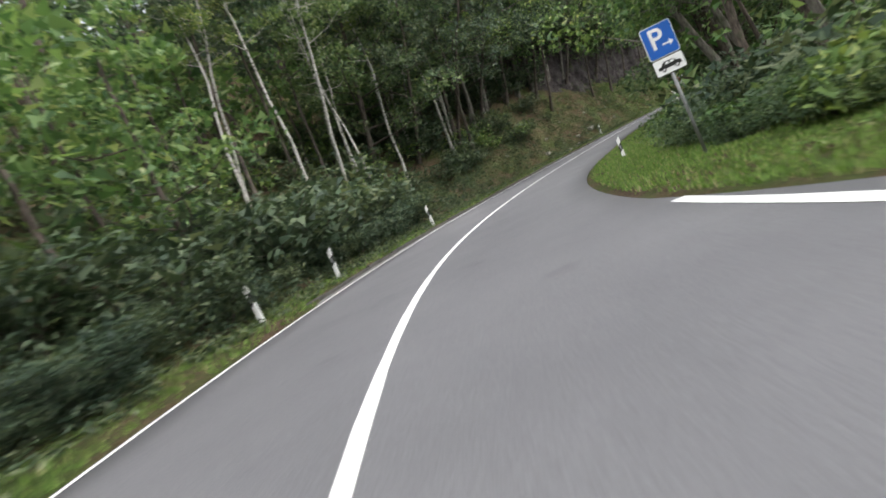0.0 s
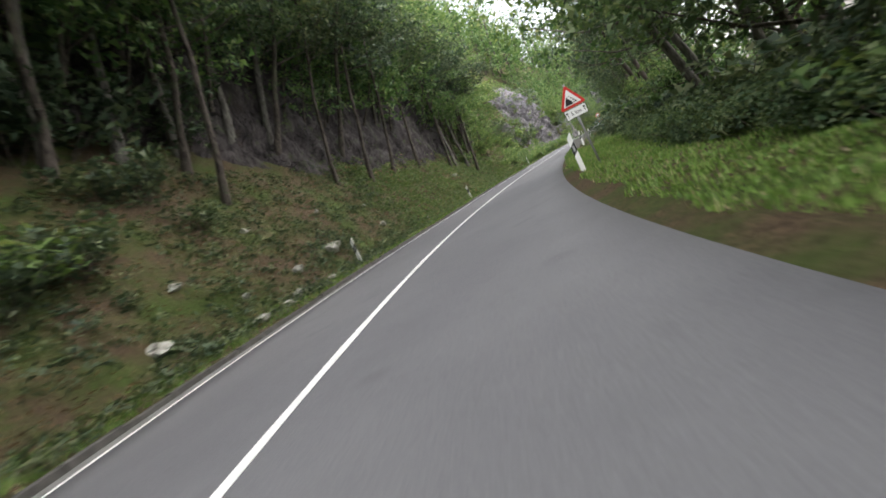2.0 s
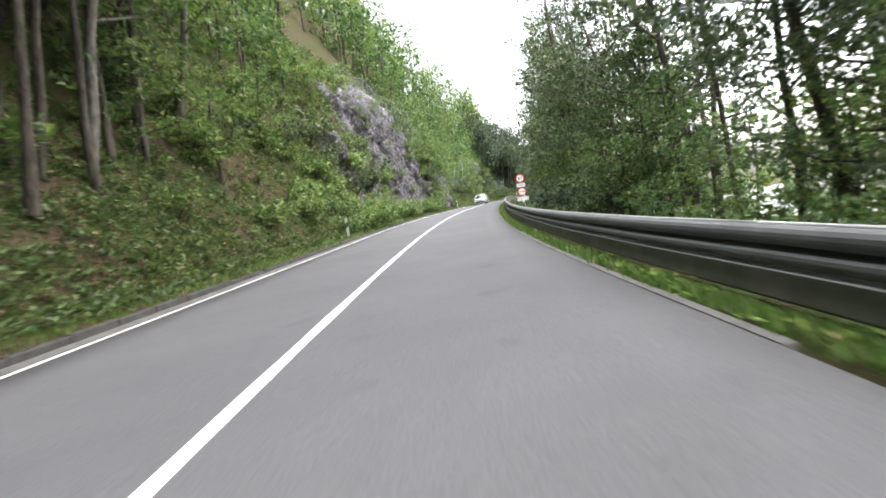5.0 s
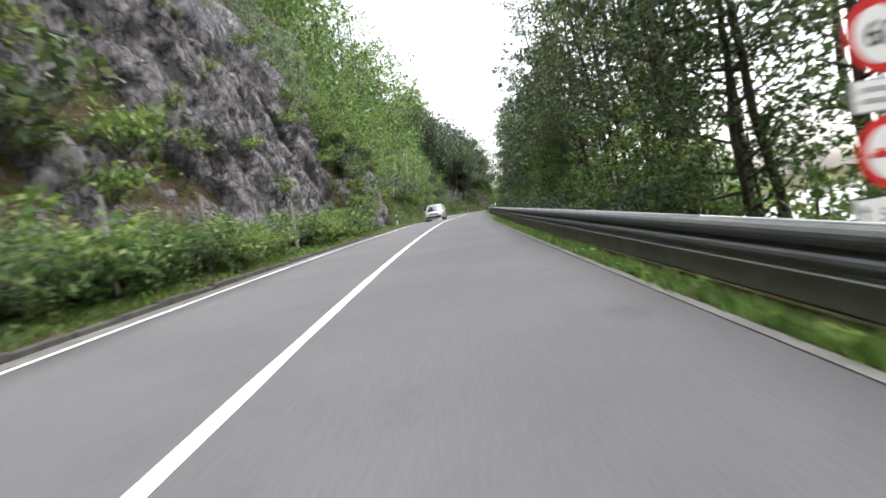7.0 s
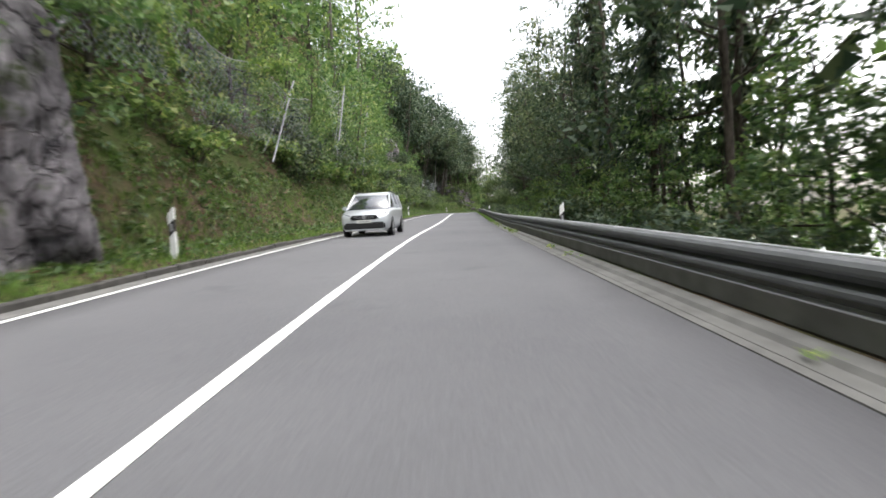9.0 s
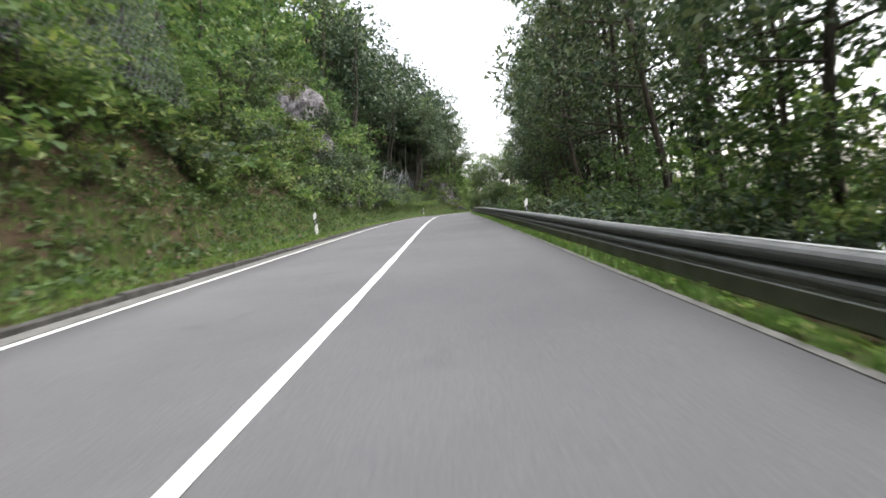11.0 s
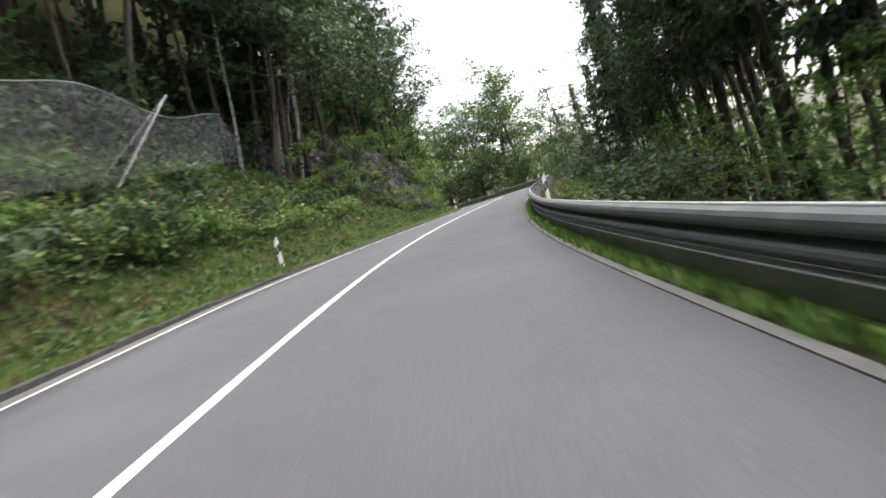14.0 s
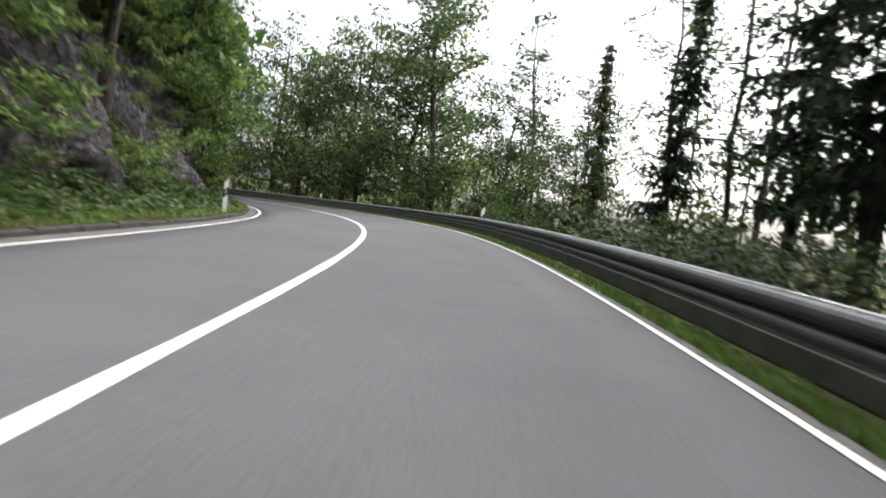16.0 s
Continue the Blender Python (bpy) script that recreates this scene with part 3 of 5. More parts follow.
def word(text, size, x, z, y, material, parent, name="lettering", turn=0.0):
    cu = bpy.data.curves.new(name, "FONT")
    cu.body, cu.size, cu.align_x, cu.align_y, cu.extrude, cu.offset = text, size, "CENTER", "CENTER", 0.001, size * 0.012
    ob = new(name, cu)
    me = bpy.data.meshes.new_from_object(ob)
    bpy.data.objects.remove(ob)
    me.transform(Matrix.Translation((x, y, z)) @ pose(0, 0, 0, 90, 0, 0) @ pose(0, 0, 0, 0, 0, turn))
    me.materials.clear()
    me.materials.append(material)
    return put(name, me, parent)


FACE = pose(0, 0, 0, 90, 0, 0)


def poly_plate(pts, y0, y1):
    """A flat plate from outline points in x and z, facing -y."""
    bm = bmesh.new()
    a = [bm.verts.new((x, y0, z)) for x, z in pts]
    b = [bm.verts.new((x, y1, z)) for x, z in pts]
    n = len(pts)
    bm.faces.new(a)
    bm.faces.new(b[::-1])
    for i in range(n):
        bm.faces.new((a[i], b[i], b[(i + 1) % n], a[(i + 1) % n]))
    bmesh.ops.recalc_face_normals(bm, faces=bm.faces)
    return bm


def rounded(w, h, r, cx=0.0, cz=0.0):
    out = []
    for sx, sz, a0 in ((1, 1, 0), (-1, 1, 90), (-1, -1, 180), (1, -1, 270)):
        for a in range(0, 91, 22):
            q = radians(a0 + a)
            out.append((cx + sx * (w / 2 - r) + r * math.cos(q), cz + sz * (h / 2 - r) + r * math.sin(q)))
    return out


def round_tri(side, r, cx, cz):
    h = side * math.sqrt(3) / 2
    corners = [(0, h * 2 / 3 - 2 * r, 30), (-(side / 2 - r * 1.73), -h / 3 + r, 150), (side / 2 - r * 1.73, -h / 3 + r, 270)]
    out = []
    for x, z, a0 in corners:
        for a in range(0, 121, 24):
            q = radians(a0 + a)
            out.append((cx + x + r * math.cos(q), cz + z + r * math.sin(q)))
    return out


def pole(root, height, radius=0.03, below=0.5):
    bm = bmesh.new()
    bmesh.ops.create_cone(bm, cap_ends=True, segments=14, radius1=radius, radius2=radius, depth=height + below, matrix=Matrix.Translation((0, 0.04, (height - below) / 2)))
    part("pole", bm, STEEL, root, "grey steel pole", True)


def build_parking_sign(m):
    root = thing("parking_sign", "blue parking sign over a white plate with a car symbol", "traffic sign", m=m)
    pole(root, 2.42)
    board = part("blue_board", poly_plate(rounded(0.56, 0.60, 0.04, 0, 2.14), 0, 0.008), SIGN_WHITE, root)
    part("blue_field", poly_plate(rounded(0.535, 0.575, 0.035, 0, 2.14), -0.004, -0.001), SIGN_BLUE, board)
    word("P", 0.52, -0.05, 2.17, -0.007, SIGN_WHITE, board)
    arrow = [(0.02, 2.03), (0.14, 2.03), (0.14, 1.985), (0.22, 2.045), (0.14, 2.105), (0.14, 2.06), (0.02, 2.06)]
    part("arrow", poly_plate(arrow, -0.008, -0.005), SIGN_WHITE, board)
    plate = part("white_plate", poly_plate(rounded(0.56, 0.31, 0.03, 0, 1.675), 0, 0.008), SIGN_BLACK, root)
    part("plate_field", poly_plate(rounded(0.535, 0.285, 0.025, 0, 1.675), -0.004, -0.001), SIGN_WHITE, plate)
    car = [(-0.21, 1.625), (-0.21, 1.675), (-0.15, 1.69), (-0.09, 1.755), (0.07, 1.755), (0.14, 1.70), (0.21, 1.69), (0.21, 1.625)]
    part("car_symbol", poly_plate(car, -0.008, -0.005), SIGN_BLACK, plate)
    for x in (-0.12, 0.12):
        part("wheel_symbol", disc(0.042, 0.003, x, -0.0075, 1.62, FACE, 20), SIGN_BLACK, plate)
        part("hub_symbol", disc(0.02, 0.003, x, -0.0105, 1.62, FACE, 16), SIGN_WHITE, plate)
    for x in ((-0.07, 0.0), (0.015, 0.085)):
        part("window_symbol", poly_plate([(x[0], 1.70), (x[0] + 0.015, 1.738), (x[1], 1.738), (x[1], 1.70)], -0.0112, -0.0085), SIGN_WHITE, plate)


def build_rock_sign(m):
    root = thing("rockfall_sign", "red-edged triangular falling rocks sign over a distance plate", "traffic sign", m=m)
    pole(root, 2.3, 0.03, 0.6)
    cz = 1.86
    tri = part("red_triangle", poly_plate(round_tri(0.72, 0.04, 0, cz), 0, 0.008), SIGN_RED, root)
    part("white_field", poly_plate(round_tri(0.50, 0.015, 0, cz), -0.004, -0.001), SIGN_WHITE, tri)
    slope = [(-0.19, cz - 0.125), (-0.13, cz + 0.02), (-0.07, cz + 0.10), (-0.04, cz + 0.02), (0.0, cz - 0.02), (0.03, cz - 0.125)]
    part("slope_symbol", poly_plate(slope, -0.008, -0.005), SIGN_BLACK, tri)
    for x, z, r in ((0.03, 0.03, 0.022), (0.07, -0.03, 0.026), (0.11, -0.09, 0.026), (0.06, -0.1, 0.02), (0.0, 0.09, 0.018)):
        part("stone_symbol", disc(r, 0.003, x, -0.0065, cz + z, FACE, 7), SIGN_BLACK, tri)
    distance_plate(root, 0.60, 0.27, 1.50)


def distance_plate(root, w, h, z):
    plate = part("distance_plate", poly_plate(rounded(w, h, 0.02, 0, z), 0, 0.008), SIGN_BLACK, root)
    part("plate_field", poly_plate(rounded(w - 0.03, h - 0.03, 0.015, 0, z), -0.004, -0.001), SIGN_WHITE, plate)
    word("5 km", h * 0.52, 0, z - 0.01, -0.007, SIGN_BLACK, plate)
    for x in (-w * 0.39, w * 0.39):
        a = [(x - 0.009, z - h * 0.3), (x + 0.009, z - h * 0.3), (x + 0.009, z + h * 0.12), (x + 0.034, z + h * 0.12), (x, z + h * 0.33), (x - 0.034, z + h * 0.12), (x - 0.009, z + h * 0.12)]
        part("arrow", poly_plate(a, -0.008, -0.005), SIGN_BLACK, plate)


def build_speed_sign(m):
    root = thing("speed_limit_sign", "round speed limit and no overtaking signs stacked on one pole", "traffic sign", m=m)
    pole(root, 2.3, 0.03, 1.6)
    for cz, name in ((1.93, "speed_disc"), (1.05, "overtaking_disc")):
        d = part(name, disc(0.285, 0.008, 0, 0.004, cz, FACE, 48), SIGN_RED, root)
        part("white_field", disc(0.215, 0.003, 0, -0.0025, cz, FACE, 48), SIGN_WHITE, d)
        if cz > 1.5:
            word("60", 0.27, 0, cz, -0.007, SIGN_BLACK, d)
        else:
            for x, mt in ((-0.105, SIGN_RED), (0.095, SIGN_BLACK)):
                car = [(x - 0.08, cz - 0.03), (x - 0.08, cz + 0.005), (x - 0.045, cz + 0.012), (x - 0.03, cz + 0.04), (x + 0.035, cz + 0.04), (x + 0.05, cz + 0.012), (x + 0.08, cz + 0.005), (x + 0.08, cz - 0.03)]
                part("car_symbol", poly_plate(car, -0.008, -0.005), mt, d)
    plate = part("small_plate", poly_plate(rounded(0.56, 0.25, 0.02, 0, 1.485), 0, 0.008), SIGN_GREY, root)
    part("plate_field", poly_plate(rounded(0.535, 0.225, 0.015, 0, 1.485), -0.004, -0.001), SIGN_WHITE, plate)
    for z in (1.535, 1.45):
        part("bar", poly_plate(rounded(0.42, 0.035, 0.005, 0, z), -0.008, -0.005), SIGN_GREY, plate, "unreadable grey line of print")
    distance_plate(root, 0.74, 0.29, 0.59)


build_kerb()
build_rail()
build_posts()
build_parking_sign(stand(8.5, -5.33, 0.0, 0))
build_rock_sign(stand(46.6, -4.3, -0.12, 4))
build_speed_sign(stand(109.3, -4.88, -0.14, 3))


# ---------------------------------------------------------------- rocks
def build_rock(label, s0, s1, foot, foot_up, height, lean, seed, step=0.2, rough=1.0, stone=None):
    """A face of broken rock along the foot of the hill: foot is its distance from the road's middle at the start and the end."""
    rng = np.random.default_rng(seed)
    ns, nv = int((s1 - s0) / step) + 1, int(height / step) + 1
    ss = np.linspace(s0, s1, ns)
    vv = np.linspace(0, 1, nv)
    verts = np.zeros((ns, nv, 3))
    off = Vector(rng.uniform(0, 90, 3))
    for i, s in enumerate(ss):
        f = (s - s0) / (s1 - s0)
        edge = min(1, 4 * f, 4 * (1 - f))
        edge = edge * edge * (3 - 2 * edge)
        fl = foot[0] + (foot[1] - foot[0]) * f
        fu = foot_up[0] + (foot_up[1] - foot_up[0]) * f
        hh = height * (0.7 + 0.3 * edge) * (0.86 + 0.22 * noise.noise(off + Vector((s * 0.25, 0, 0))))
        for j, q in enumerate(vv):
            z = q * hh
            tilt = s + 0.30 * z
            n1 = noise.fractal(Vector((tilt * 0.22, z * 0.14, 0)) + off, 0.9, 2.2, 3)
            n2 = noise.fractal(Vector((tilt * 1.3, z * 0.9, 5.0)) + off, 0.7, 2.3, 3)
            d = n1 * 0.8 + n2 * 0.16
            for fx, fz, amp, slant, deep in ((0.42, 0.20, 1.0, 1.1, 0.5), (1.15, 0.62, 0.36, 0.55, 0.2), (2.6, 1.7, 0.14, 0.2, 0.06)):
                w = Vector((tilt * fx + 0.35 * n2, z * fz + 0.3 * n1, 0)) + off
                dist, near = noise.voronoi(w)
                c = near[0]
                k = noise.cell_vector(c * 13.7)
                d += amp * (k.x - 0.5) + slant * ((k.y - 0.5) * (w.x - c.x) + (k.z - 0.35) * (w.y - c.y))
                d -= deep * max(0.0, 1 - (dist[1] - dist[0]) * 7)
            d *= rough * (0.45 + 0.55 * edge)
            lat = fl + z * lean - d * 0.8 + (1 - edge) * 2.2 + max(0, q - 0.86) * 9.0
            verts[i, j] = (s, lat, fu - 0.8 + z)
    p = at(verts[..., 0], verts[..., 1], verts[..., 2])
    back = at(verts[..., 0], verts[..., 1] * 0 + max(foot) + height * lean + 6.0, verts[..., 2])
    root = thing("rock_face", label, "rock face")
    chunk = max(2, int(4.5 / step))
    for a in range(0, ns - 1, chunk):
        b = min(ns, a + chunk + 1)
        m = b - a
        q = np.concatenate([p[a:b].reshape(-1, 3), back[a:b, -1]])
        i, j = np.meshgrid(np.arange(m - 1), np.arange(nv - 1), indexing="ij")
        f = np.stack([i * nv + j, (i + 1) * nv + j, (i + 1) * nv + j + 1, i * nv + j + 1], -1).reshape(-1, 4)
        k = np.arange(m - 1)
        top = np.stack([k * nv + nv - 1, (k + 1) * nv + nv - 1, m * nv + k + 1, m * nv + k], -1)
        put("rock_slab", mesh_from("rock_slab", q, np.concatenate([f, top]), stone or ROCK), root)


# this wall's tint holds canopy shade as well as its own dark tone
build_rock("dark overhanging rock wall tinted for shade under hillside trees", 43, 93, (8.1, 7.9), (6.0, 3.8), 10.5, 0.02, 3, 0.2, 0.6, ROCK_SHADED)
build_rock("small grey rock outcrop among bushes", 104, 114, (6.6, 5.6), (1.2, 1.0), 9.5, 0.22, 8)
build_rock("tall pale grey rock cliff with ledges beside the road", 109, 142, (6.3, 4.9), (0.9, 0.6), 14.5, 0.20, 4)
build_rock("upright grey rock pillar at the edge of the road", 140.5, 149.4, (4.55, 4.4), (0.3, 0.3), 6.2, 0.12, 6, 0.2, 0.6)
build_rock("grey rock ledge high on the bushy slope", 196, 207, (7.6, 8.2), (4.0, 4.6), 6.0, 0.25, 9, 0.2, 1.0, ROCK_MOSS)
build_rock("pale grey rock cliff above the bushes", 208, 219.5, (7.0, 7.2), (2.8, 3.4), 10.5, 0.12, 11, 0.2, 0.9)
build_rock("low broken rock outcrop covered with moss", 253, 280, (7.4, 4.8), (2.4, 0.2), 7.4, 0.34, 12, 0.2, 0.85, ROCK_MOSS)
build_rock("layered grey rock wall on the outside of the hill", 277, 302, (5.0, 5.4), (0.5, 0.5), 7.5, 0.38, 14, 0.25, 0.9)


# ---------------------------------------------------------------- plants
def tree_meshes(kind, seed):
    rng = np.random.default_rng(seed)
    if kind == "spruce":
        h = 17.0
        z = np.linspace(0, h, 7)
        bend = np.cumsum(rng.normal(0, 0.05, (7, 2)), 0)
        pts = np.column_stack([bend, z])
        wood = [tube(pts, 0.19 * (1 - z / h) ** 0.8 + 0.015, 7)]
        leaf_v, leaf_f, o = [], [], 0
        level = h * rng.uniform(0.14, 0.36)
        while level < h - 0.2:
            f = (level / h)
            reach = (1 - f) ** 0.75 * 3.1 * rng.uniform(0.75, 1.1) + 0.15
            cx, cy = np.interp(level, z, bend[:, 0]), np.interp(level, z, bend[:, 1])
            for q in range(rng.integers(6, 9)):
                a = rng.uniform(0, 2 * np.pi)
                r = reach * rng.uniform(0.5, 1.15)
                n = max(4, int(r / 0.2))
                t = np.linspace(0.1, 1, n)
                droop = (-0.34 * t ** 1.5 + 0.16 * t ** 4 + rng.uniform(-0.08, 0.16) * t) * r
                cp = np.column_stack([cx + np.cos(a) * r * t, cy + np.sin(a) * r * t, level + droop])
                cp += rng.normal(0, 0.07, cp.shape)
                side = np.array([-np.sin(a), np.cos(a), 0])
                out = np.array([np.cos(a), np.sin(a), 0.0])
                for sgn, hang in ((-1, 0.35), (1, 0.35), (-0.3, 1.2), (0.4, 1.0)):
                    ln = (0.34 * (1.15 - t) + 0.17)[:, None] * rng.uniform(0.6, 1.4, (n, 1))
                    tip = cp + (side * sgn * 0.8 + out * rng.uniform(0.1, 0.7, (n, 1)) - np.array([0, 0, 1.0]) * hang * rng.uniform(0.5, 1.2, (n, 1))) * ln
                    w = (out + side * rng.normal(0, 0.5, (n, 1))) * ln * 0.2
                    v = np.stack([cp - w, cp + w, tip], 1).reshape(-1, 3)
                    leaf_v.append(v)
                    leaf_f.append(np.arange(3 * n).reshape(-1, 3) + o)
                    o += 3 * n
            level += rng.uniform(0.32, 0.6)
        return joined(wood), (np.concatenate(leaf_v), np.concatenate(leaf_f))
    spec = {"beech": (15.0, 0.16, 0.30, 18, 4.2, 3500, 0.32), "airy": (19.0, 0.12, 0.26, 22, 2.8, 2900, 0.25), "birch": (15.0, 0.075, 0.5, 12, 2.0, 1500, 0.24),
            "shady": (15.0, 0.13, 0.30, 18, 4.2, 3500, 0.32), "full": (15.0, 0.2, 0.14, 30, 4.8, 9000, 0.335), "slope": (8.5, 0.10, 0.10, 15, 3.0, 1750, 0.345), "pole": (13.0, 0.09, 0.5, 13, 3.7, 2300, 0.36)}[kind]
    h, rad, crown, limbs, reach, leaves, size = spec
    n = 9
    z = np.linspace(0, h, n)
    bend = np.cumsum(rng.normal(0, h * 0.008, (n, 2)), 0)
    pts = np.column_stack([bend, z])
    wood = [tube(pts, rad * (1 - z / h) ** 0.7 + 0.02 + rad * 0.6 * np.exp(-z / 0.5), 7)]
    centres, radii = [], []
    for i in range(limbs):
        f = crown + (0.97 - crown) * (i + rng.uniform(0, 0.8)) / limbs
        zz = f * h
        o = np.array([np.interp(zz, z, bend[:, 0]), np.interp(zz, z, bend[:, 1]), zz])
        a = i * 2.4 + rng.uniform(-0.5, 0.5)
        ln = reach * (1.0 - 0.65 * max(0, (f - crown) / (1 - crown)) ** 1.4) * rng.uniform(0.65, 1.15)
        rise = rng.uniform(0.25, 0.75) * ln
        e = o + np.array([math.cos(a) * ln, math.sin(a) * ln, rise])
        m = (o + e) / 2 + np.array([0, 0, -0.12 * ln]) + rng.normal(0, 0.12, 3)
        r0 = rad * 0.42 * (1 - f) + 0.018
        wood.append(tube(np.array([o, m, e]), [r0, r0 * 0.6, 0.008], 4))
        for t in (0.45, 0.75, 1.05):
            c = o + (e - o) * t + rng.normal(0, 0.25, 3)
            centres.append(c)
            radii.append((0.26 + 0.28 * rng.uniform()) * reach * (0.55 + 0.25 * t) * (1.0 - 0.35 * f))
            tw = c + rng.normal(0, 0.5, 3)
            if kind != "slope" and t < 1:
                wood.append(tube(np.array([o + (e - o) * t * 0.8, tw]), [0.012, 0.004], 3))
    radii = np.array(radii)
    w = radii ** 2
    counts = np.maximum(6, (leaves * w / w.sum()).astype(int))
    lc = puffs(centres, radii, counts, rng)
    return joined(wood), leaf_tris(lc, size, rng)


# shady is a beech with shade in its leaf colour; pole and airy share it
KINDS = {"beech": (BARK_GREY, LEAF_BEECH), "airy": (BARK_DARK, LEAF_IN_SHADE), "birch": (BARK_BIRCH, LEAF_LIGHT), "slope": (BARK_DARK, LEAF_BEECH),
         "pole": (BARK_DARK, LEAF_IN_SHADE), "full": (BARK_DARK, LEAF_FULL), "shady": (BARK_DARK, LEAF_IN_SHADE), "spruce": (BARK_DARK, NEEDLES)}
NAMES = {"beech": ("beech_tree", "broadleaf tree with a grey trunk on the wooded hillside"), "airy": ("alder_tree", "tall thin dark-stemmed tree with a sparse crown"),
         "birch": ("birch_tree", "slender white-barked birch among undergrowth"), "slope": ("hillside_tree", "low bushy tree covering the steep slope"),
         "pole": ("young_tree", "slim grey-stemmed young tree with leaves toned for deep shade"), "shady": ("hornbeam_tree", "dark-stemmed broadleaf tree with woodland shade in its leaf colour"), "full": ("ash_tree", "full-crowned dark green broadleaf tree"), "spruce": ("spruce_tree", "dark drooping spruce behind the guard rail")}
TREES = {}
for kind, count in (("beech", 3), ("airy", 3), ("birch", 2), ("slope", 3), ("pole", 2), ("shady", 3), ("full", 2), ("spruce", 3)):
    for q in range(count):
        (wv, wf), (lv, lf) = tree_meshes(kind, 100 + 7 * q + len(kind) * 31)
        bark, leaf = KINDS[kind]
        if kind == "airy" and q == 2:
            leaf = LEAF_FULL
        TREES.setdefault(kind, []).append((mesh_from("trunk", wv, wf, bark, True), mesh_from("crown", lv, lf, leaf)))
plant_rng = random.Random(11)


WOOD_LIST = {}


def plant(kind, s, lat, size=1.0, lean=0.0, sink=0.15, variant=None, label="", up=None):
    i = plant_rng.randrange(len(TREES[kind])) if variant is None else variant
    x, y, z = at(s, lat, (ground_at(s, lat) if up is None else up) - sink)
    m = pose(x, y, z, 0, 0, math.degrees(np.interp(s, SG, TH))) @ pose(0, 0, 0, 0, lean, 0) @ pose(0, 0, 0, 0, 0, plant_rng.uniform(0, 360))
    m = m @ Matrix.Diagonal((size, size, size * plant_rng.uniform(0.92, 1.1), 1))
    WOOD_LIST.setdefault(kind, []).append((lat if lat > 0 else -lat - 2, m, i, label))


def joined_mesh(name, items, sparse=1):
    """One mesh out of many poses of shared meshes, with a slot for each material."""
    mats, vs, loops, totals, slots, o = [], [], [], [], [], 0
    for m, me in items:
        if me.materials[0] not in mats:
            mats.append(me.materials[0])
        n = len(me.vertices)
        co = np.zeros(n * 3, np.float32)
        me.vertices.foreach_get("co", co)
        mm = np.array(m)
        co = co.reshape(-1, 3)
        if me.name.startswith(("crown", "foliage")):
            # fewer and larger leaves in the mass behind
            thin = (6 if me.name.startswith("crown") else 4) * sparse
            tri = co.reshape(-1, 3, 3)[::thin]
            mid = tri.mean(1, keepdims=True)
            co = (mid + (tri - mid) * (0.8 * thin ** 0.5)).reshape(-1, 3)
            n = len(co)
        elif me.name.startswith("trunk"):
            co = co[:63]
            n = 63
        vs.append(co @ mm[:3, :3].T + mm[:3, 3])
        li = np.zeros(len(me.loops), np.int32)
        me.loops.foreach_get("vertex_index", li)
        lt = np.zeros(len(me.polygons), np.int32)
        me.polygons.foreach_get("loop_total", lt)
        if n == 63:
            li, lt = li[:224], lt[:56]
        elif n < len(me.vertices):
            li, lt = np.arange(n, dtype=np.int32), np.full(n // 3, 3, np.int32)
        loops.append(li + o)
        totals.append(lt)
        slots.append(np.full(len(lt), mats.index(me.materials[0]), np.int32))
        o += n
    v, li, lt, sl_ = np.concatenate(vs), np.concatenate(loops), np.concatenate(totals), np.concatenate(slots)
    me = bpy.data.meshes.new(name)
    me.vertices.add(len(v))
    me.vertices.foreach_set("co", v.astype(np.float32).ravel())
    me.loops.add(len(li))
    me.loops.foreach_set("vertex_index", li)
    me.polygons.add(len(lt))
    me.polygons.foreach_set("loop_start", np.concatenate([[0], np.cumsum(lt)[:-1]]).astype(np.int32))
    me.polygons.foreach_set("loop_total", lt)
    me.polygons.foreach_set("material_index", sl_)
    for q in mats:
        me.materials.append(q)
    me.update(calc_edges=True)
    return me


def grow(listing, sources, names, parts, category, stuff_name, stuff_label):
    """Stands the nearest of each kind as things, and joins the rest into one mass."""
    for kind, rows in listing.items():
        most = {"beech": 46, "shady": 42, "slope": 170, "airy": 90, "shrub": 280}.get(kind, 290)
        rows.sort(key=lambda r: r[0])
        name, text = names[kind]
        for _, m, i, label in rows[:most]:
            root = thing(name, label or text, category, name.replace("_", " ") + "s", m)
            for part_name, me in zip(parts, sources[kind][i]):
                put(part_name, me, root)
        rest = rows[most:]
        if rest:
            put(stuff_name, joined_mesh(stuff_name, [(m, me) for _, m, i, _ in rest for me in sources[kind][i]]), label=stuff_label, category="wood", kind="stuff")


def bush_mesh(seed, wide, high, leaves, size):
    rng = np.random.default_rng(seed)
    wood, centres, radii = [], [], []
    for i in range(9):
        a, r = rng.uniform(0, 6.28), rng.uniform(0.2, 1.0) ** 0.6 * wide
        e = np.array([math.cos(a) * r, math.sin(a) * r, high * rng.uniform(0.35, 0.95) * (1.1 - 0.45 * r / wide)])
        wood.append(tube(np.array([[0.1 * math.cos(a), 0.1 * math.sin(a), -0.2], e * [0.6, 0.6, 0.55], e]), [0.025, 0.016, 0.005], 4))
        for t in (0.55, 1.0):
            centres.append(e * t + rng.normal(0, 0.1, 3) * wide)
            radii.append(wide * rng.uniform(0.32, 0.55))
    radii = np.array(radii)
    lc = puffs(centres, radii, (leaves * radii ** 2 / (radii ** 2).sum()).astype(int) + 4, rng)
    lc = lc[lc[:, 2] > 0.02]
    return joined(wood), leaf_tris(lc, size * 1.15, rng, 0.6)


BUSHES = []
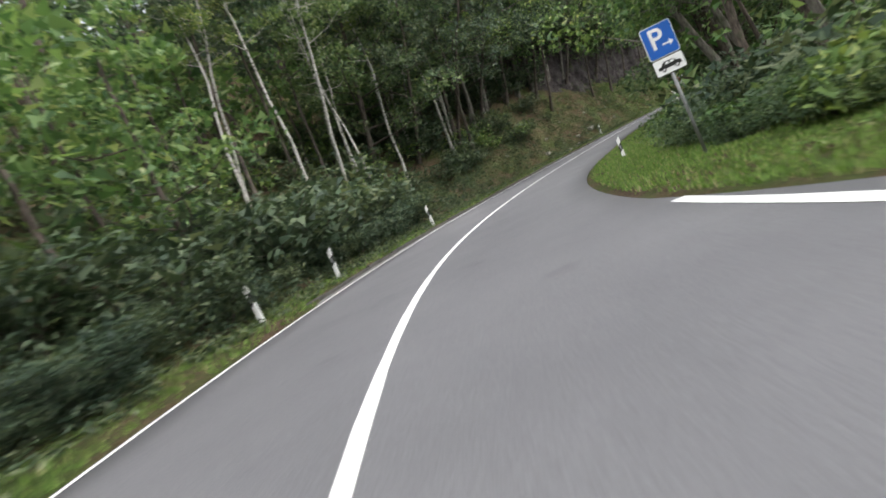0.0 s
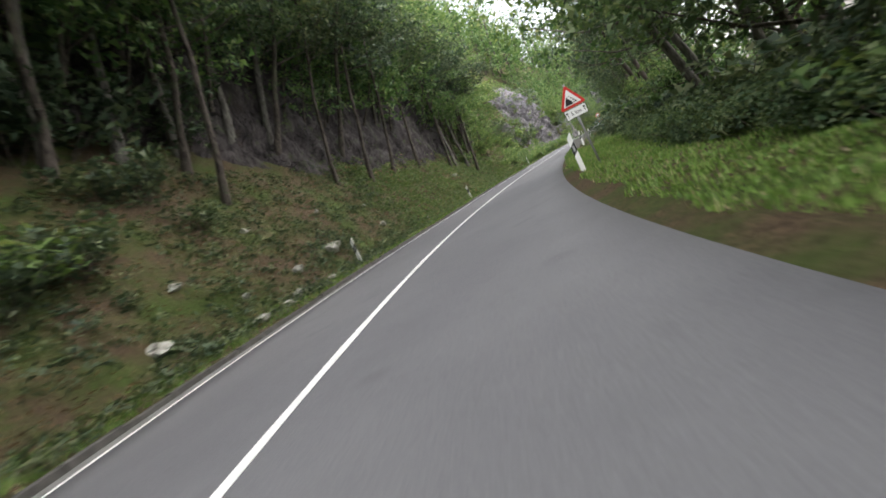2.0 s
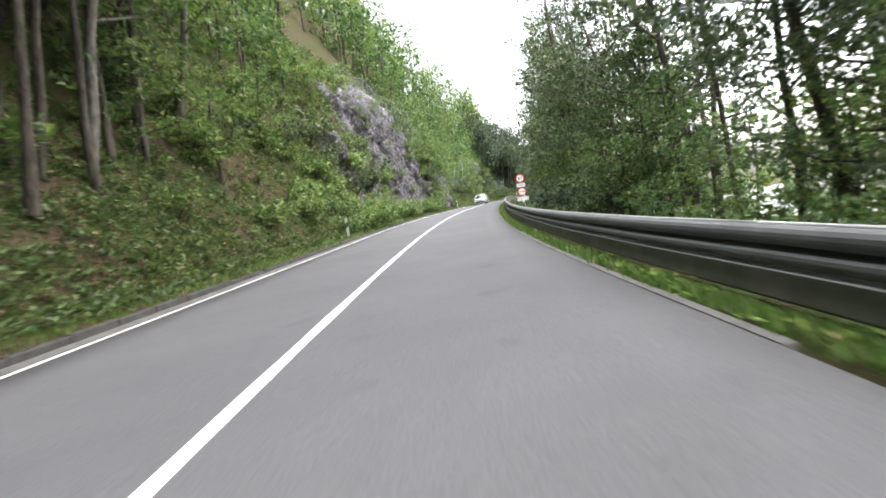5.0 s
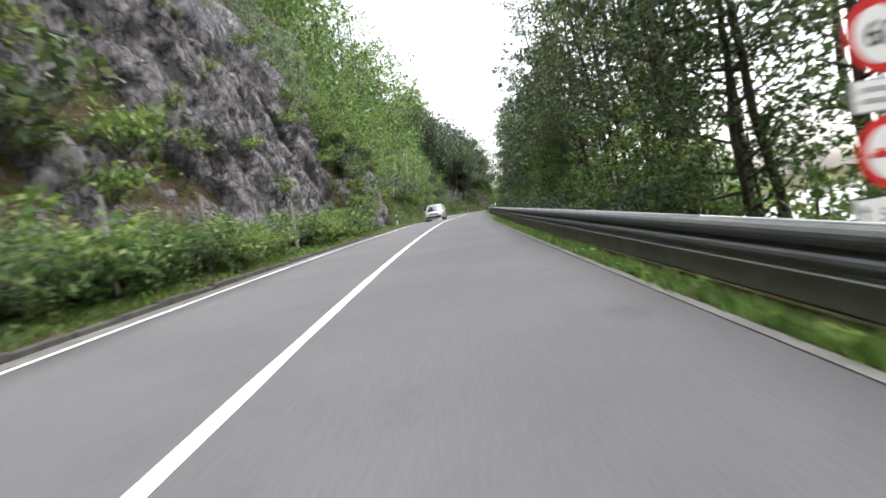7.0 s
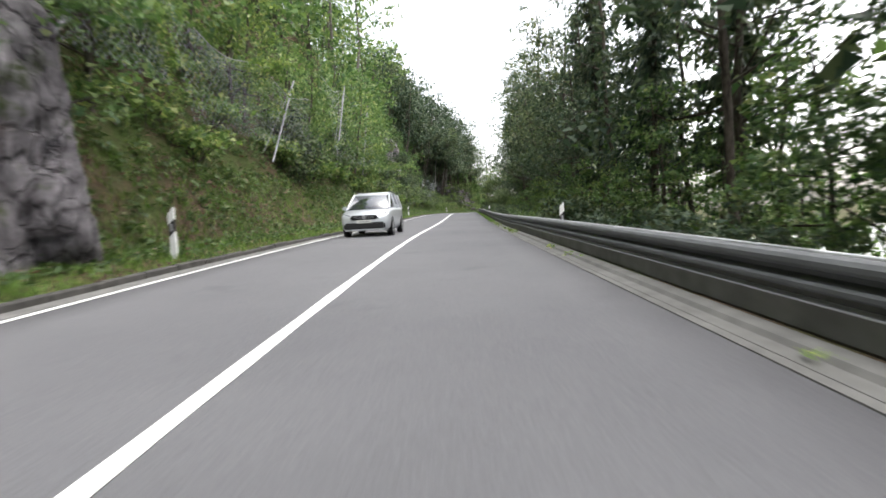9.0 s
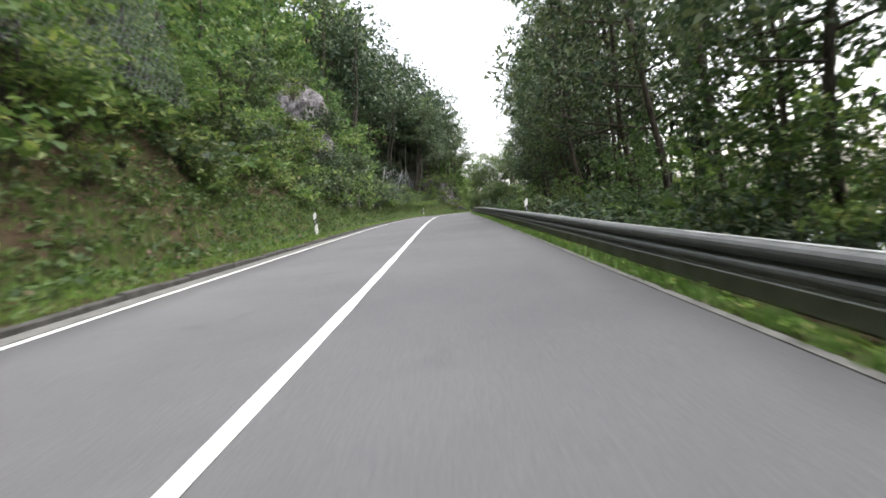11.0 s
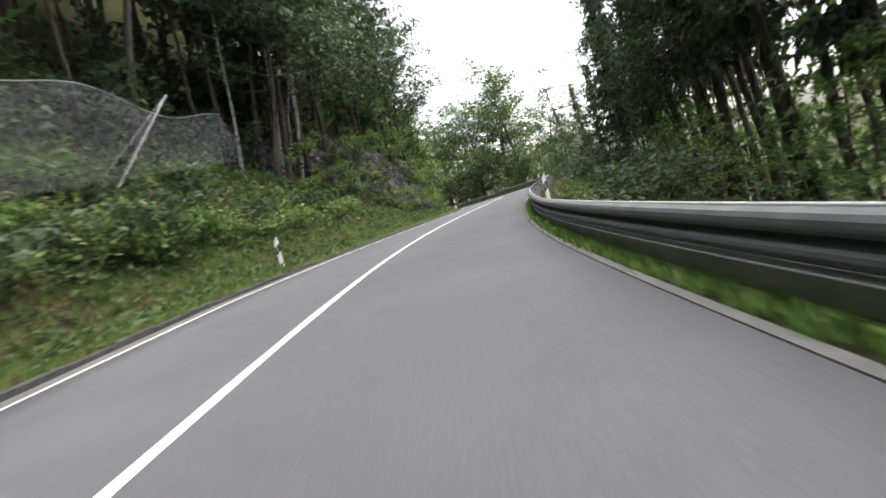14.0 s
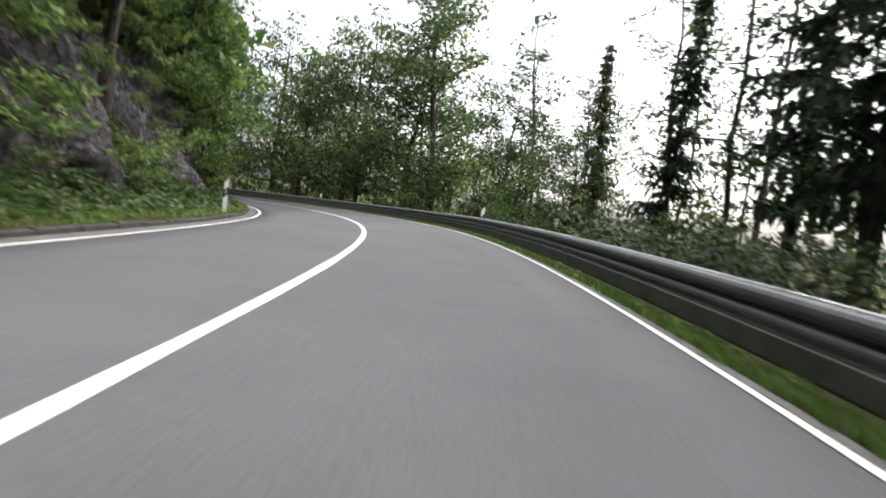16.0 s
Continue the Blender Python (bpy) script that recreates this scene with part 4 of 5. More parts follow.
# variants 2 and 4 have woodland shade in their leaf colour
for q, (w, h, n, sz, lf_m) in enumerate(((1.3, 1.7, 1250, 0.185, LEAF_BEECH), (1.0, 1.2, 1000, 0.155, LEAF_LIGHT), (1.6, 2.4, 1600, 0.205, LEAF_IN_SHADE), (0.8, 0.9, 700, 0.14, FERN), (1.6, 2.3, 1700, 0.19, LEAF_DEEP_SHADE), (1.4, 1.9, 2500, 0.115, LEAF_FULL))):
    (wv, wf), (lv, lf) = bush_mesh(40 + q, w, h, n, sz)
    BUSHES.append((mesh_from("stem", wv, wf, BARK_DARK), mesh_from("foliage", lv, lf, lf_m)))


SHRUB_LIST = {"shrub": []}


def shrub(s, lat, size=1.0, variant=None, up=None, label="leafy green shrub on the roadside bank"):
    i = plant_rng.randrange(4) if variant is None else variant
    m = stand(s, lat, (ground_at(s, lat) if up is None else up) - 0.05, plant_rng.uniform(0, 360)) @ Matrix.Diagonal((size, size, size * plant_rng.uniform(0.8, 1.15), 1))
    SHRUB_LIST["shrub"].append(((lat if lat > 0 else -lat - 2.4) + (0 if up is None else 1), m, i, label))


U = plant_rng.uniform
pick = plant_rng.choice
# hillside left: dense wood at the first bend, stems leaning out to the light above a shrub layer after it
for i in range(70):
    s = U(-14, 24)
    shrub(s, U(5.5, 6.3) if s > 6 else U(5.1, 6.0), U(0.45, 0.75), pick([2, 4]), None, "low shrub at the road edge of the wood, toned for shade")
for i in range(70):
    shrub(U(-14, 22), U(6.4, 8.8), U(0.9, 1.5), pick([4, 4, 2]), None, "dense shrub at the edge of the wood, toned for shade")
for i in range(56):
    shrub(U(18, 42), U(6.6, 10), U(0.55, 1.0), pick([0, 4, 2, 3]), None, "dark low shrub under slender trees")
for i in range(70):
    shrub(U(29, 52), U(9.0, 15), U(0.9, 1.5), 4, None, "shrub under the wood, shade put into its leaf colour")
for i in range(30):
    plant("slope", U(-22, 19), U(7.2, 13), U(0.75, 1.15))
for i in range(26):
    plant("slope", U(28, 48), U(10.5, 16), U(0.7, 1.1))
for i in range(16):
    plant("slope", U(12, 30), U(10.5, 18), U(0.75, 1.1))
for i in range(34):
    shrub(U(8, 30), U(9, 15), U(0.9, 1.4), pick([0, 2]), None, "leafy shrub between the slender trees")
for i in range(22):
    plant(pick(["slope", "shady"]), U(-30, 4), U(12, 20), U(0.95, 1.3))
for i in range(44):
    plant(pick(["shady", "shady", "slope"]), U(-25, 62), U(14, 22), U(0.95, 1.3))
for i in range(24):
    plant(pick(["birch", "pole", "birch"]), U(17, 45), U(7.2, 13), U(0.85, 1.1), U(0, 12))
for s, lat, sz in ((27, 8.5, 1), (30.5, 9.6, 1.05), (33.2, 8.2, 1.1), (34, 10.6, 0.95), (36, 9.5, 1.0), (38, 11.2, 1.05), (40.5, 9.2, 0.9), (24, 9.0, 1), (20, 9, 1.0), (36.8, 12.5, 1.1)):
    plant("birch", s, lat, sz, U(2, 10))
for i in range(12):
    shrub(U(29, 46), U(6.6, 8.2), U(0.5, 0.8), 2, None, "dark low shrub under slender trees")
# bank and rock wall under the trees
for s, lat, lean in ((48, 7.4, 13), (57, 7.5, 15), (61.3, 7.2, 13), (65.5, 7.6, 14), (71.5, 7.6, 9), (79, 7.5, 8), (84.9, 7.2, 12)):
    plant("pole", s, lat, U(0.95, 1.15), lean)
for s, lat in ((80.5, 7.3), (83.5, 7.0), (87, 7.4), (90, 7.6), (93, 8.0)):
    plant("beech", s, lat, U(0.8, 0.95), U(6, 13))
for i in range(18):
    plant("beech", 38 + i * 2.8, U(8.8, 10), U(0.95, 1.15), U(10, 20), 0.15, None, "broadleaf tree leaning out over the rock wall")
for s, lat, lean in ((30, 9.0, 24), (34.5, 8.6, 25), (39, 8.8, 26), (43.5, 8.7, 26), (48.5, 8.6, 24), (54.5, 8.7, 26), (61, 8.6, 24), (68, 8.8, 24)):
    plant("shady", s, lat, U(0.85, 1.0), lean, 0.15, None, "broadleaf tree spreading out over the road")
for s, lat in ((27, 10.6), (33, 10.3), (39, 10.0), (45, 9.8), (51.5, 9.8), (58, 9.8), (65, 10.0)):
    plant("full", s, lat, U(0.85, 1.0), U(12, 20), 0.15, None, "dense dark broadleaf tree closing over the shaded bank")
for i in range(40):
    shrub(U(236, 262), U(9.4, 15), U(0.9, 1.5), 4, None, "shrub under the wood, shade put into its leaf colour")
for i in range(84):
    s = U(43, 92)
    plant("slope", s, U(7.9, 8.7), U(0.4, 0.75), U(10, 40), 0.0, None, "leafy branches hanging over the brow of the rock wall", 8.4 - 2.2 * (s - 43) / 50 + U(0, 5.0))
for i in range(9):
    plant("shady", 31 + i * 2.2, U(9, 11.5), U(0.95, 1.1), U(6, 16))
for i in range(40):
    plant(pick(["beech", "beech", "slope"]), U(40, 100), U(9.8, 20), U(0.9, 1.2), U(0, 10))
for s, lat in ((84, 6.6), (85, 7.2), (83.3, 7.6), (86.5, 6.8), (88, 7.4)):
    plant("pole", s, lat, U(0.8, 1.0), U(2, 8))
for i in range(18):
    plant("slope", U(86, 100), U(6.4, 12), U(0.4, 0.8), U(0, 8))
# above the cliff and on the steep slope
for i in range(30):
    plant("slope", U(90, 113), U(9.0, 15), U(0.5, 0.95), U(0, 8), 0.3)
for i in range(80):
    plant(pick(["slope", "slope", "slope", "beech"]), U(104, 250), U(11, 22), U(0.9, 1.35), U(0, 8))
for i in range(140):
    s = U(138, 240)
    plant("slope", s, U(10.5 if 204 < s < 221 or s > 229 else 6.8, 12.5), U(0.4, 0.85), U(0, 10), 0.4)
for i in range(18):
    plant("slope", U(140, 154), U(6.2, 9.5), U(0.45, 0.85), U(0, 8), 0.4)
for i in range(30):
    plant("shady", U(232, 264), U(10.0, 18), U(1.0, 1.25), U(2, 12))
for i in range(12):
    plant("pole", U(236, 264), U(9.5, 14), U(0.9, 1.2), U(2, 10))
for i in range(30):
    plant(pick(["shady", "shady"]), U(260, 312), U(7.8, 14), U(0.95, 1.25), U(0, 8))
for i in range(54):
    plant("slope", U(268, 320), U(8.6, 13), U(0.5, 0.95), U(0, 8), 0.4)
for i in range(50):
    plant("slope", U(282, 316), U(7.4, 11), U(0.8, 1.25), U(0, 8), 0.4)
for s, lat, sz, lean in ((255.2, 9.1, 0.9, 9), (256.6, 9.4, 1.0, 12), (257.0, 9.0, 1.0, 13), (257.5, 9.3, 0.95, 12), (253.0, 9.8, 0.9, 10)):
    plant("birch", s, lat, sz, lean, 0.15, None, "slim pale multi-stemmed tree at the foot of the wood")
# shrubs along the foot of the hill and on the ledges
for i in range(150):
    s = U(84, 248)
    while 107 < s < 150 or 203 < s < 222:
        s = U(84, 248)
    shrub(s, U(5.5 if s < 140 else 6.4, 8.8), U(0.6, 1.1), pick([0, 1, 0, 2, 3]))
for i in range(28):
    shrub(U(239, 256), U(6.2, 7.0), U(0.5, 0.85), pick([0, 0, 2]), None, "lush broad-leaved shrub on the roadside bank")
for i in range(26):
    shrub(U(203, 222), U(6.1, 7.2), U(0.6, 0.95), pick([0, 4, 0, 2]), None, "leafy shrub behind the wire fence")
for i in range(34):
    s = U(222, 243)
    shrub(s, U(6.3, 6.9), U(0.8, 1.15) * (0.66 if s > 233 else 1.0), pick([0, 2, 4]), None, "lush dark green shrub on the roadside bank")
for i in range(66):
    shrub(U(101, 139), U(4.75, 5.7), U(0.7, 1.3), pick([0, 1, 0, 3]))
for i in range(14):
    shrub(U(195, 208), U(7.0, 8.2), U(0.6, 1.0), pick([0, 1, 2]), U(4.5, 9.5), "leafy shrub rooted on the rock ledge")
for i in range(50):
    shrub(U(98, 113), U(6.0, 11), U(0.5, 1.0), pick([0, 1, 3, 0]), None, "leafy shrub on the steep bank beside the cliff")
for i in range(70):
    shrub(U(149, 200), U(6.2, 8.8), U(0.55, 1.1), pick([0, 1, 0, 3]))
for i in range(30):
    plant("slope", U(186, 207), U(7.2, 10.5), U(0.35, 0.6), 0, 0.4)
for i in range(12):
    s, u = U(139.5, 143.5), U(0.5, 5)
    shrub(s, 4.95 + u * 0.15, U(0.5, 0.85), pick([0, 1, 3]), u, "bushy growth between cliff and rock pillar")
for i in range(6):
    s, u = U(110, 118), U(1.5, 4.5)
    shrub(s, 6.5 - (s - 109) * 0.05 + u * 0.2 - 0.3, U(0.8, 1.3), pick([0, 1, 2]), u, "bushy growth hanging on the lower cliff")
for i in range(80):
    s, u = U(104, 139), U(2.5, 14)
    shrub(s, 6.5 - (s - 109) * 0.05 + u * 0.2 - 0.4, U(0.35, 0.85), pick([0, 1, 3]), u, "small shrub rooted on a ledge of the cliff")
for i in range(150):
    s, u = U(257, 302), U(0.6, 8)
    shrub(s, 5.0 + max(0, 268 - s) * 0.1 + u * 0.36, U(0.28, 0.66), pick([0, 1, 3, 3]), u, "small shrub rooted on a mossy rock")
for i in range(18):
    s, u = U(139, 153), U(4.3, 8)
    shrub(s, 4.9 + u * 0.17, U(0.5, 0.95), pick([0, 1]), u, "small shrub on top of the rock pillar")
for i in range(16):
    plant("slope", U(286, 296), U(5.6, 6.6), U(0.35, 0.6), 4, 0.4)
for i in range(14):
    plant("slope", U(283, 298), U(6.6, 8.2), U(0.8, 1.1), 4, 0.4)
for i in range(24):
    plant("beech", U(298, 335), U(6.8, 12), U(0.9, 1.2), U(0, 6))
# right: thicket behind the grass, then the wood between road and lake
for i in range(46):
    s = 12 + i * 1.05
    shrub(s, U(-7.4, -6.7), U(0.6, 0.95), 5, None, "leafy shrub overhanging the grass verge")
for i in range(12):
    shrub(i * 1.3, U(-7.0, -6.5), U(0.55, 0.75), 5, None, "leafy shrub overhanging the grass verge")
for i in range(120):
    s = U(-12, 64)
    shrub(s, U(-9.8, -7.4), U(0.8, 1.3), pick([0, 0, 2]), None, "dense dark green thicket beyond the grass verge")
for i in range(50):
    plant(pick(["beech", "slope", "airy"]), U(-15, 60), U(-18, -8.8), U(0.8, 1.15), U(-8, 0))
for s, lat in ((29, -10.2), (34.5, -9.8), (40, -10.3), (45, -9.9), (49.5, -10.5)):
    plant("full", s, lat, U(0.8, 0.95), U(-9, -3), 0.15, None, "dense green broadleaf tree beyond the grass verge")
for i in range(9):
    plant("beech", 8 + i * 5.6 + U(-1, 1), U(-10.4, -9.4), U(0.7, 0.9), U(-12, -4), 0.15, None, "broadleaf tree leaning over the grass verge")
for i in range(76):
    s = 57 + i * 3.1
    low = 0.62 if 262 < s < 271 else 0.78 if 271 < s < 293 else 1.0
    back = 0.0 if s < 120 else 0.6 if s < 212 else 1.8
    plant(pick(["airy", "airy", "shady"] if s < 200 else ["airy"]), s + U(-1.3, 1.3), U(-11.0, -9.2) - back, U(0.75, 1.15) * low, U(-8, 0))
    if s > 200 or ((s < 147 or 161 < s) and i % 2):
        plant("airy", s + 1.5 + U(-1.3, 1.3), U(-16, -12) - back, U(0.9, 1.3) * low, U(-8, 1))
for s, lat in ((126, -10.6), (129.5, -11.6), (133, -10.4), (204, -11.4), (207.5, -10.6), (210, -12.4), (213, -11), (216.5, -12), (250, -11.5), (253.5, -12.8), (256, -11), (259, -12), (261.5, -10.8), (264, -13)):
    plant("airy", s, lat, U(0.95, 1.2), U(-7, -1))
for i in range(102):
    s = (57 + i * 2.0 if i < 75 else 207 + (i - 75) * 3.2) + U(-0.8, 0.8)
    plant("slope", s, U(-10.2, -8.4), U(0.3, 0.7 if s < 200 else 0.42), U(-8, 2))
for i in range(70):
    s = 60 + i * 3.2 + U(-1, 1)
    plant("slope", s, U(-15, -10.8), U(0.6, 1.0) if s < 205 else U(0.4, 0.7))
for i in range(80):
    plant("slope", 60 + i * 3.2 + U(-1, 1), U(-22, -15), U(0.7, 1.0))
for s, lat, sz in ((72, -9.6, 0.55), (84, -10, 0.6), (96, -9.7, 0.55), (109, -10.4, 0.7), (120, -9.8, 0.6), (142, -9.4, 0.55), (147, -10.6, 0.65), (186, -10.4, 0.6)):
    plant("full", s, lat, sz, -4, 0.15, None, "green broadleaf tree with a dense crown behind the guard rail")
for s, lat, sz in ((157, -11.2, 1.05), (160.5, -9.6, 0.95), (165, -11, 1.1), (169.5, -9.8, 1.0), (174, -11.5, 1.1), (180, -10.4, 0.95), (131, -12, 1.0), (196, -12.5, 1.0), (205, -13, 1.05),
                   (236, -12, 1.05), (243, -12.4, 1.05), (247, -11.6, 1.0), (251.5, -11.2, 1.15), (256.5, -11.6, 1.05), (260, -12.5, 1.1), (264.5, -11.2, 1.0), (267.8, -9.6, 0.95), (270, -12, 1.1), (271.8, -10.2, 1.0),
                   (275, -11.4, 1.0), (278.5, -10.4, 0.7), (283.5, -11.5, 0.7)):
    plant("spruce", s, lat, sz, U(-2, 2))
for s, lat, sz in ((284, -10.5, 0.5), (288.5, -11, 0.55), (291, -12, 0.75), (295.4, -9.9, 1.24), (299.5, -11.5, 1.15), (302, -9.2, 1.0), (304.5, -10.5, 1.15), (308, -8.8, 1.0), (312, -9.8, 1.1), (317, -8.9, 1.05), (322, -9.5, 1.15), (328, -9, 1.1), (334, -9.5, 1.15)):
    plant("full", s, lat, sz, U(-4, 2), 0.15, None, "full-crowned broadleaf tree on the outside of the bend")
for i in range(24):
    plant("beech", U(298, 338), U(-22, -12), U(0.9, 1.3))
for i in range(36):
    plant("slope", U(284, 336), U(-11, -7.6), U(0.4, 0.75))
for i in range(84):
    shrub(U(64, 310), U(-8.2, -6.1), U(0.6, 1.15), pick([0, 2, 2, 1]), None, "leafy shrub behind the guard rail")
for i in range(10):
    plant(pick(["airy", "airy", "spruce"]), 212 + i * 2.3 + U(-0.6, 0.6), U(-13.5, -10.6), U(0.85, 1.1), U(-5, 0))
for i in range(12):
    plant("shady", U(254, 265), U(8.6, 10.5), U(0.9, 1.15), U(2, 10), 0.15, None, "broadleaf tree at the edge of the wood, leaves toned for shade")
NEAR_WOOD, WOOD_LIST = WOOD_LIST, {}
for i in range(260):
    plant("slope", U(-38, 335), U(20, 43), U(0.9, 1.4))
for i in range(90):
    plant("slope", U(-30, 330), U(-24, -16), U(0.5, 0.8))
put("distant_wood", joined_mesh("distant_wood", [(m, me) for _, m, i, _ in WOOD_LIST["slope"] for me in TREES["slope"][i]], 3), label="far woods over the hill and the lake shore", category="wood", kind="stuff")
WOOD_LIST = NEAR_WOOD
grow(WOOD_LIST, TREES, NAMES, ("trunk", "crown"), "tree", "distant_wood", "leafy trees massed on the upper hillside")
for i in range(26):
    s = U(205, 212) if i % 2 else U(217.5, 222)
    shrub(s, U(6.4, 7.1), U(0.6, 1.0), pick([0, 2, 4]), U(3.0, 7.5), "leafy shrub growing over the flank of the cliff")
for i in range(56):
    s, u = U(253, 272), U(0.4, 6.0)
    f = (s - 253) / 27
    shrub(s, 7.2 - 2.6 * f + max(0.0, u - 2.4 + 2.2 * f) * 0.34, U(0.3, 0.65), pick([0, 1, 2, 3]), u + 1.2 * (1 - f), "small shrub rooted on the mossy outcrop")
for i in range(16):
    shrub(U(206, 221), U(6.2, 6.9), U(0.7, 1.05), pick([0, 2, 0]), U(2.2, 3.6), "leafy shrub at the foot of the cliff")
grow(SHRUB_LIST, {"shrub": BUSHES}, {"shrub": ("shrub", "leafy green shrub on the roadside bank")}, ("stem", "foliage"), "shrub", "thicket", "mass of leafy shrubs in the background")


# ---------------------------------------------------------------- grass and undergrowth
def tufts(name, label, places, size, material, seed, blades=3, spread=0.5):
    rng = np.random.default_rng(seed)
    p = np.repeat(places, blades, axis=0)
    n = len(p)
    p = p + rng.normal(0, 0.035, (n, 3)) * [1, 1, 0]
    a = rng.uniform(0, 6.283, n)
    d = np.column_stack([np.cos(a), np.sin(a), np.zeros(n)])
    h = size * rng.uniform(0.45, 1.2, n)
    w = np.column_stack([-np.sin(a), np.cos(a), np.zeros(n)]) * (0.05 * size + 0.006)
    tip = p + d * (h * spread * rng.uniform(0.2, 1.2, n))[:, None] + np.array([0, 0, 1.0]) * h[:, None]
    v = np.stack([p - w, p + w, tip], 1).reshape(-1, 3)
    put(name, mesh_from(name, v, np.arange(3 * n).reshape(-1, 3), material), label=label, category="grass", kind="stuff")


def scatter(n, s0, s1, l0, l1, seed, up=0.0):
    rng = np.random.default_rng(seed)
    s = rng.uniform(s0, s1, n)
    f = rng.uniform(0, 1, n)
    a = l0(s) if callable(l0) else l0
    b = l1(s) if callable(l1) else l1
    lat = a + (b - a) * f
    return at(s, lat, land(s, lat) + up), s, lat


pl, _, _ = scatter(26000, -15, 310, lambda s: wl(s) + np.where(s < 10, 0.14, 0.54), lambda s: wl(s) + 1.5, 1)
tufts("grass", "green grass along the foot of the bank", pl, 0.12, GRASS, 1)
pl, _, _ = scatter(15000, 145, 262, lambda s: wl(s) + 1.3, 6.4, 6)
tufts("grass", "long grass on the bank below the shrubs", pl, 0.17, GRASS, 6)
pl, ps, lat = scatter(30000, -8, 62, lambda s: -wr(s) - 0.16 - 0.1 * np.clip(5.2 - s, 0, 30), -7.6, 2)
bare = np.interp(ps, [24, 32, 46, 54], [0.0, 0.36, 0.3, 0.05]) * (1 + 0.5 * np.sin(ps * 1.7) * np.sin(ps * 0.6))
pl = pl[-lat > wr(ps) + bare]
tufts("grass", "bright green grass island beside the road", pl, 0.09, GRASS, 2)
pl, ps, _ = scatter(22000, 56, 310, lambda s: -wr(s) - 0.06, lambda s: -wr(s) - 0.3, 3)
pl = pl[(ps < 133) | (ps > 171)]
tufts("grass", "grass strip between road and guard rail", pl, 0.105, GRASS, 3)
pl, _, _ = scatter(6000, 56, 310, -4.9, -7.0, 4)
tufts("grass", "rough grass behind the guard rail", pl, 0.22, GRASS, 4)


def patches(s, lat, seed):
    """Smooth random patches over the land, from -1 to 1."""
    grid = np.random.default_rng(900 + seed).uniform(-1, 1, (64, 64))
    out = 0
    for size, amp in ((3.1, 0.75), (1.1, 0.45)):
        a, b = s / size, lat / size
        i, j = np.floor(a).astype(int), np.floor(b).astype(int)
        u, v = a - i, b - j
        u, v = u * u * (3 - 2 * u), v * v * (3 - 2 * v)
        g = [grid[(i + p) % 64, (j + q) % 64] for p, q in ((0, 0), (1, 0), (0, 1), (1, 1))]
        out = out + amp * ((g[0] * (1 - u) + g[1] * u) * (1 - v) + (g[2] * (1 - u) + g[3] * u) * v)
    return out


def ground_leaves(name, label, n, s0, s1, l0, l1, size, material, seed, height, patch):
    rng = np.random.default_rng(seed)
    pl, s, lat = scatter(n, s0, s1, l0, l1, seed)
    keep = patches(s, lat, seed) > patch
    pl = pl[keep]
    pl[:, 2] += rng.uniform(0.0, 1.0, len(pl)) ** 1.5 * height
    v, f = leaf_quads(pl, size, rng, 0.9, 0.45)
    put(name, mesh_from(name, v, f, material), label=label, category="undergrowth", kind="stuff")


def clumps(name, label, n, s0, s1, l0, l1, wide, high, per, size, material, seed, patch=-9.0):
    """Low mounds of leaves close to the ground."""
    rng = np.random.default_rng(seed)
    pl, s, lat = scatter(n, s0, s1, l0, l1, seed)
    keep = patches(s, lat, seed) > patch
    pl = pl[keep]
    n = len(pl)
    sz = rng.uniform(0.5, 1.25, n)
    a = rng.uniform(0, 6.283, (n, per))
    r = np.sqrt(rng.uniform(0, 1, (n, per)))
    x = np.stack([np.cos(a) * r, np.sin(a) * r, np.zeros((n, per))], -1) * (wide * sz)[:, None, None]
    x[..., 2] = (1 - r ** 2) * high * sz[:, None] * rng.uniform(0.35, 1.0, (n, per)) + 0.02
    c = (pl[:, None, :] + x).reshape(-1, 3)
    v, f = leaf_tris(c, size, rng, 0.8, 0.6)
    put(name, mesh_from(name, v, f, material), label=label, category="undergrowth", kind="stuff")


# up to about 60 m the bank's canopy shade is painted into its plants
clumps("undergrowth", "ferns on the bank, shade put into their leaf colour", 260, 26, 62, 4.5, 8.2, 0.5, 0.4, 40, 0.18, LEAF_IN_SHADE, 31, 0.0)
clumps("undergrowth", "ferns and herbs below the rock wall", 620, 58, 102, 4.5, 8.4, 0.5, 0.4, 40, 0.18, FERN, 38, -0.45)
clumps("undergrowth", "brambles and herbs covering the slope", 2200, 100, 262, lambda s: np.where(s < 145, 4.9, 5.9), 9.5, 0.5, 0.45, 36, 0.2, FERN, 32, -1.1)
clumps("undergrowth", "herbs covering the bank before the cliff", 260, 97, 113, 5.0, 11.0, 0.55, 0.45, 36, 0.2, FERN, 39)
clumps("undergrowth", "leafy herbs on the mossy rocks", 420, 262, 305, 4.7, 8.0, 0.55, 0.5, 44, 0.22, FERN, 33)
# shade at the wood's edge is painted into these leaves
clumps("undergrowth", "undergrowth at the edge of the wood, colour lowered for shade", 420, -12, 40, 5.2, 9.5, 0.65, 0.6, 46, 0.2, LEAF_DEEP_SHADE, 34)
clumps("undergrowth", "herbs at the edge of the grass", 300, 4, 66, -6.8, -9.5, 0.45, 0.3, 36, 0.16, FERN, 35, 0.0)
# same shade-darkened leaf colour; the herbs further on take the plain fern colour
clumps("herbs", "low herbs under the wood, leaf colour darkened for shade", 7000, -10, 60, 4.3, 8.2, 0.22, 0.22, 10, 0.16, LEAF_IN_SHADE, 41, -0.5)
